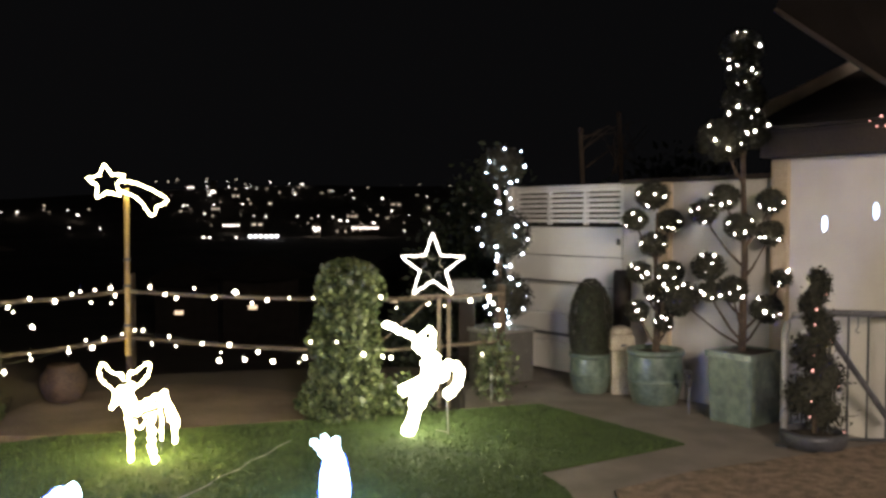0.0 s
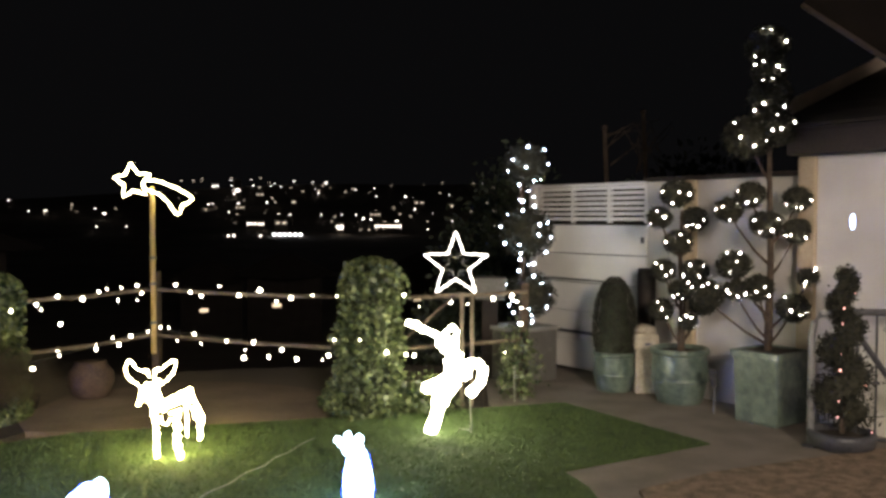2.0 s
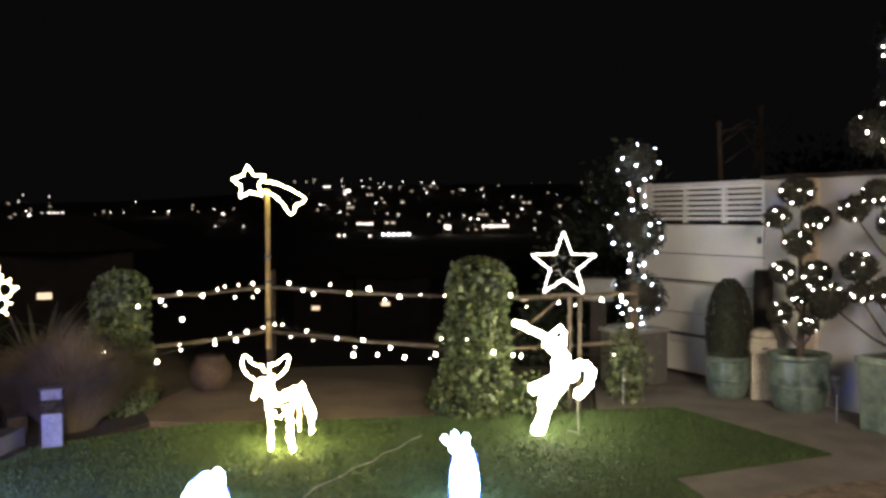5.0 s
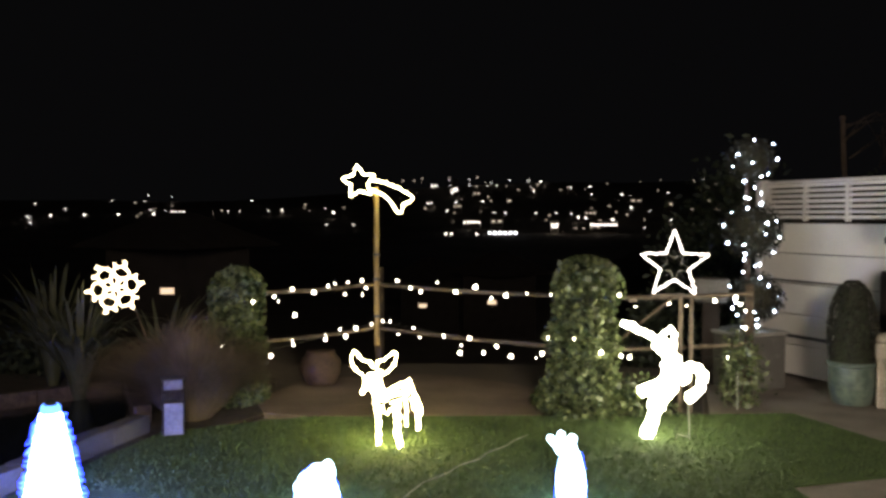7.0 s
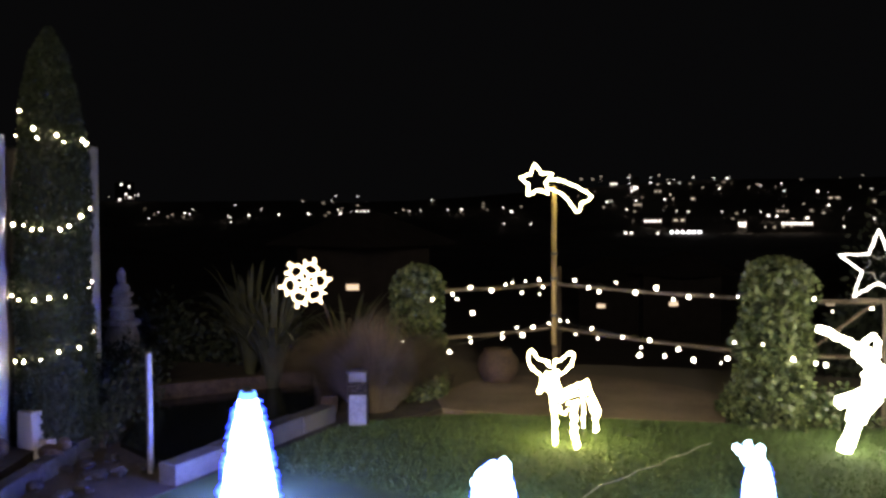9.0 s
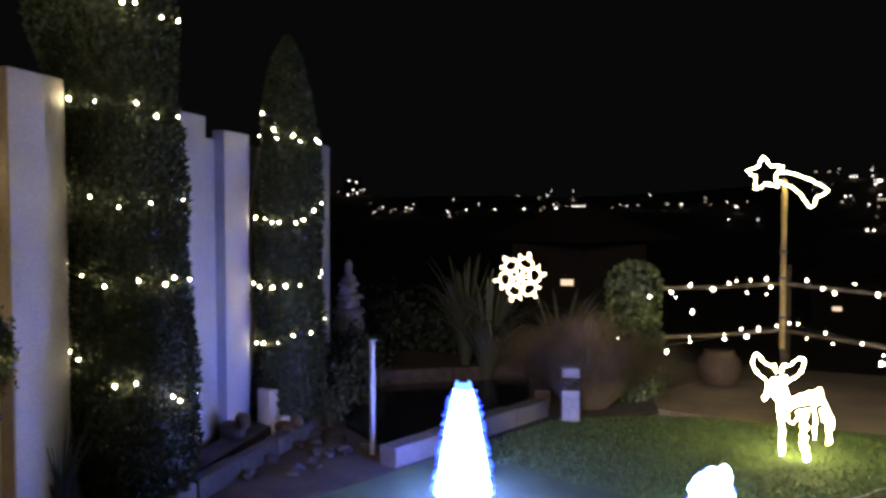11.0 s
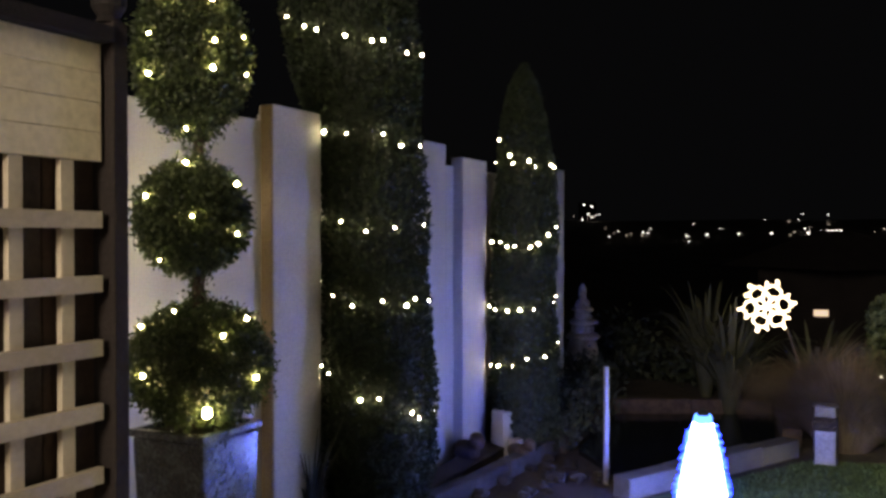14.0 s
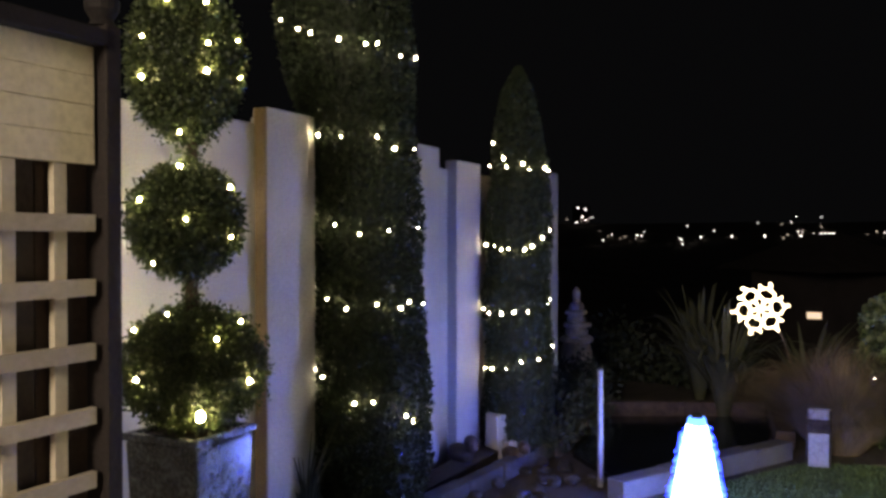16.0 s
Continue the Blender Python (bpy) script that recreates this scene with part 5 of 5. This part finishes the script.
def far_place(azimuth, elevation, r=0):
    """Where that direction meets the far slope, a little before it."""
    a, e = radians(azimuth), radians(elevation)
    if not r:
        r = 1000
        while r < 1690 and land_height(r + 50, azimuth) < 1.6 + r * math.tan(e):
            r += 10
    return Vector((-r * math.sin(a), r * math.cos(a), 1.6 + r * math.tan(e)))


def light_field(name, label, spots, material):
    b = bmesh.new()
    for azimuth, elevation, size in spots:
        bmesh.ops.create_icosphere(b, subdivisions=1, radius=size, matrix=Matrix.Translation(far_place(azimuth, elevation)) @ Matrix.Diagonal((1.1, 1.1, 0.9, 1)))
    return tagged(mesh_object(name, b, material), label, "distant lights", kind="stuff")


R = random.Random(5)
# bands of the town: azimuth from, to, elevation low, high, how many
street, dim = [], []
for a0, a1, e0, e1, n in ((-5.5, 19, -0.1, 2.45, 34), (-5, 16, -1.0, 0.0, 8), (23, 33, -0.2, 0.5, 6), (32.5, 36.5, 0.1, 1.2, 6), (43, 47, -0.1, 0.5, 9), (46.5, 49, 0.8, 2.0, 5)):
    for _ in range(n):
        a, e = R.uniform(a0, a1), R.uniform(e0, e1)
        (street if R.random() < 0.25 else dim).append((a, e, R.uniform(0.6, 1.4)))
# street lamps that can be told apart, bright, middling and faint: azimuth and elevation
BRIGHT = ((40.42, 0.06), (38.52, 0.1), (36.57, 0.13), (34.47, 0.16), (32.87, 0.32), (32.46, 0.18), (26.43, 0.42), (23.09, 0.25), (15.22, 1.58), (14.96, 0.94), (16.84, 0.87), (13.16, 1), (9.32, 2.32), (9.79, 1.65), (6.85, -0.05), (6.36, -0.09), (8.49, -0.7), (8.28, -0.7), (4.05, 1.43), (3.43, 0.58), (4.61, -0.21), (0.92, -0.25), (15.62, -1.17), (15.26, -1.17), (13.57, -1.18))
MIDDLING = ((41.72, 0.01), (41.53, -0.37), (41.26, 0.77), (39.6, 0.46), (36.96, 0.97), (35.04, 1.01), (34.77, 1.34), (33.35, 1.29), (33.32, 0.46), (34.64, 0.41), (29.88, 0.32), (29.14, 0.36), (28.4, 1.03), (27.33, 0.41), (23.64, 0.55), (23.56, -0.54), (21.81, -0.57), (15.44, 2.44), (15.37, 2.07), (15.29, 1.8), (16.58, 0.9), (15.55, 0.37), (14.08, 2.47), (12.25, 2.05), (11.38, 2.41), (12.43, 0.25), (11.67, 0.21), (10.15, 2.36), (8.28, 0.23), (7.31, 0.18), (5.97, 1.46), (6.11, 1.94), (1.12, 1.55), (2.57, -0.74))
FAINT = ((35.58, 0.86), (33.32, 0.68), (35.48, 0.03), (35.24, 0.22), (30.3, 0.39), (24.95, 0.8), (24.98, 0.58), (22.43, 0.59), (18.5, 2.37), (17.76, 2.37), (17.21, 2.52), (15.37, 2.59), (17.02, 0.53), (13.53, 2.58), (12.8, 1.3), (12.62, 1.04), (12.98, 2.28), (13.6, 1.98), (11.6, 2.01), (10.8, 1.77), (9.53, 2.1), (8.03, 1.74), (7.56, 1.92), (8.74, 0.08), (5.44, -0.28), (5.8, 0.24), (3.71, 0.11), (4.85, 0.67), (1.73, 1.67), (0.78, 0.25), (4.99, 2.14), (7.03, -0.78), (6.5, -0.79), (5.97, -0.75), (5.51, -0.72), (-0.51, -0.76), (-0.94, -0.77), (-1.33, -0.81))
street += [(a, e, R.uniform(1.5, 2.1)) for a, e in BRIGHT]
street += [(a, e, R.uniform(0.95, 1.3)) for a, e in MIDDLING]
dim += [(a, e, R.uniform(1.3, 1.8)) for a, e in FAINT]
for a, e, s in ((44.4, 0.2, 1.6), (46.0, 0.25, 1.1), (41.6, -0.1, 1.2)):
    street.append((a, e, s))
light_field("street_lights", "white and warm street lights across the valley", street, CITY)
light_field("window_lights", "dim lit windows of the far town", dim, CITY_DIM)
flood = [(10.98 + 0.342 * i, -1.1, 2.4) for i in range(6)]
light_field("floodlights", "row of floodlights over a far sports ground", flood, CITY_WHITE)


def far_house(azimuth, elevation, w, h, lit, label="dark far building with lit windows", glass=CITY):
    p = far_place(azimuth, elevation)
    t = thing("far_building", p.x, p.y, p.z - 14, label, "building", turn=azimuth)
    part("wall", bbox(-w / 2, w / 2, 0, 12, -10, h + 14), FIELD, t)
    part("roof", bbox(-w / 2 - 0.5, w / 2 + 0.5, -0.5, 12.5, h + 14.01, h + 15.2), FIELD, t)
    for i in range(lit):
        x = -w / 2 + (i + 0.5) * w / lit
        part("window", bbox(x - w / lit * 0.3, x + w / lit * 0.3, -0.35, -0.02, 14.0, 14 + min(4.5, h * 0.5)), glass, t)


for a, e, w, h, lit in ((5.2, -0.62, 40, 6, 8), (8.4, -0.62, 12, 6, 2), (13.9, -0.45, 26, 5, 5), (-2.5, -0.6, 34, 5, 6), (33.0, 0.15, 24, 10, 4), (16.4, 2.0, 14, 5, 3), (15.0, 1.7, 12, 20, 1)):
    far_house(a, e, w, h, lit)
for _ in range(10):
    far_house(R.uniform(-5, 18), R.uniform(-0.6, 1.8), R.uniform(9, 20), R.uniform(4, 8), R.choice((1, 2, 2, 3)), "dark far house with dim windows", CITY_DIM)
tower = far_place(48.0, 1.0)
tw = thing("tower_block", tower.x, tower.y, tower.z - 30, "dark far tower block with a few lit windows", "building", turn=48)
part("wall", bbox(-17, 17, 0, 20, 0, 64), FASCIA, tw)
for x, z in ((-6, 58), (8, 55), (2, 40), (9, 34), (-9, 30)):
    part("window", bbox(x - 1.5, x + 1.5, -0.3, -0.02, z, z + 3), CITY, tw)

# houses just below the garden, with lit windows
for x, y, z, turn, w in ((-11.35, 17.5, -1.7, 33, 3.2), (-6.4, 30.0, -3.05, 12, 2.6), (-9.3, 31.0, -3.35, 16, 2.2), (-1.6, 33.0, -3.1, 3, 2.6)):
    hs = thing("house", x, y, z, "dark house below the garden with a lit window", "house", turn=turn)
    part("wall", bbox(-w / 2, w / 2, 0, 3, -1.5, 2.6, 0.02), ROOF, hs)
    part("roof", lathe(bmesh.new(), [(w * 0.75, 2.61), (w * 0.1, 3.4)], 4), ROOF, hs)
    part("window", bbox(-0.42, -0.12, -0.03, -0.005, 1.50, 1.64), DIM_GLASS, hs)
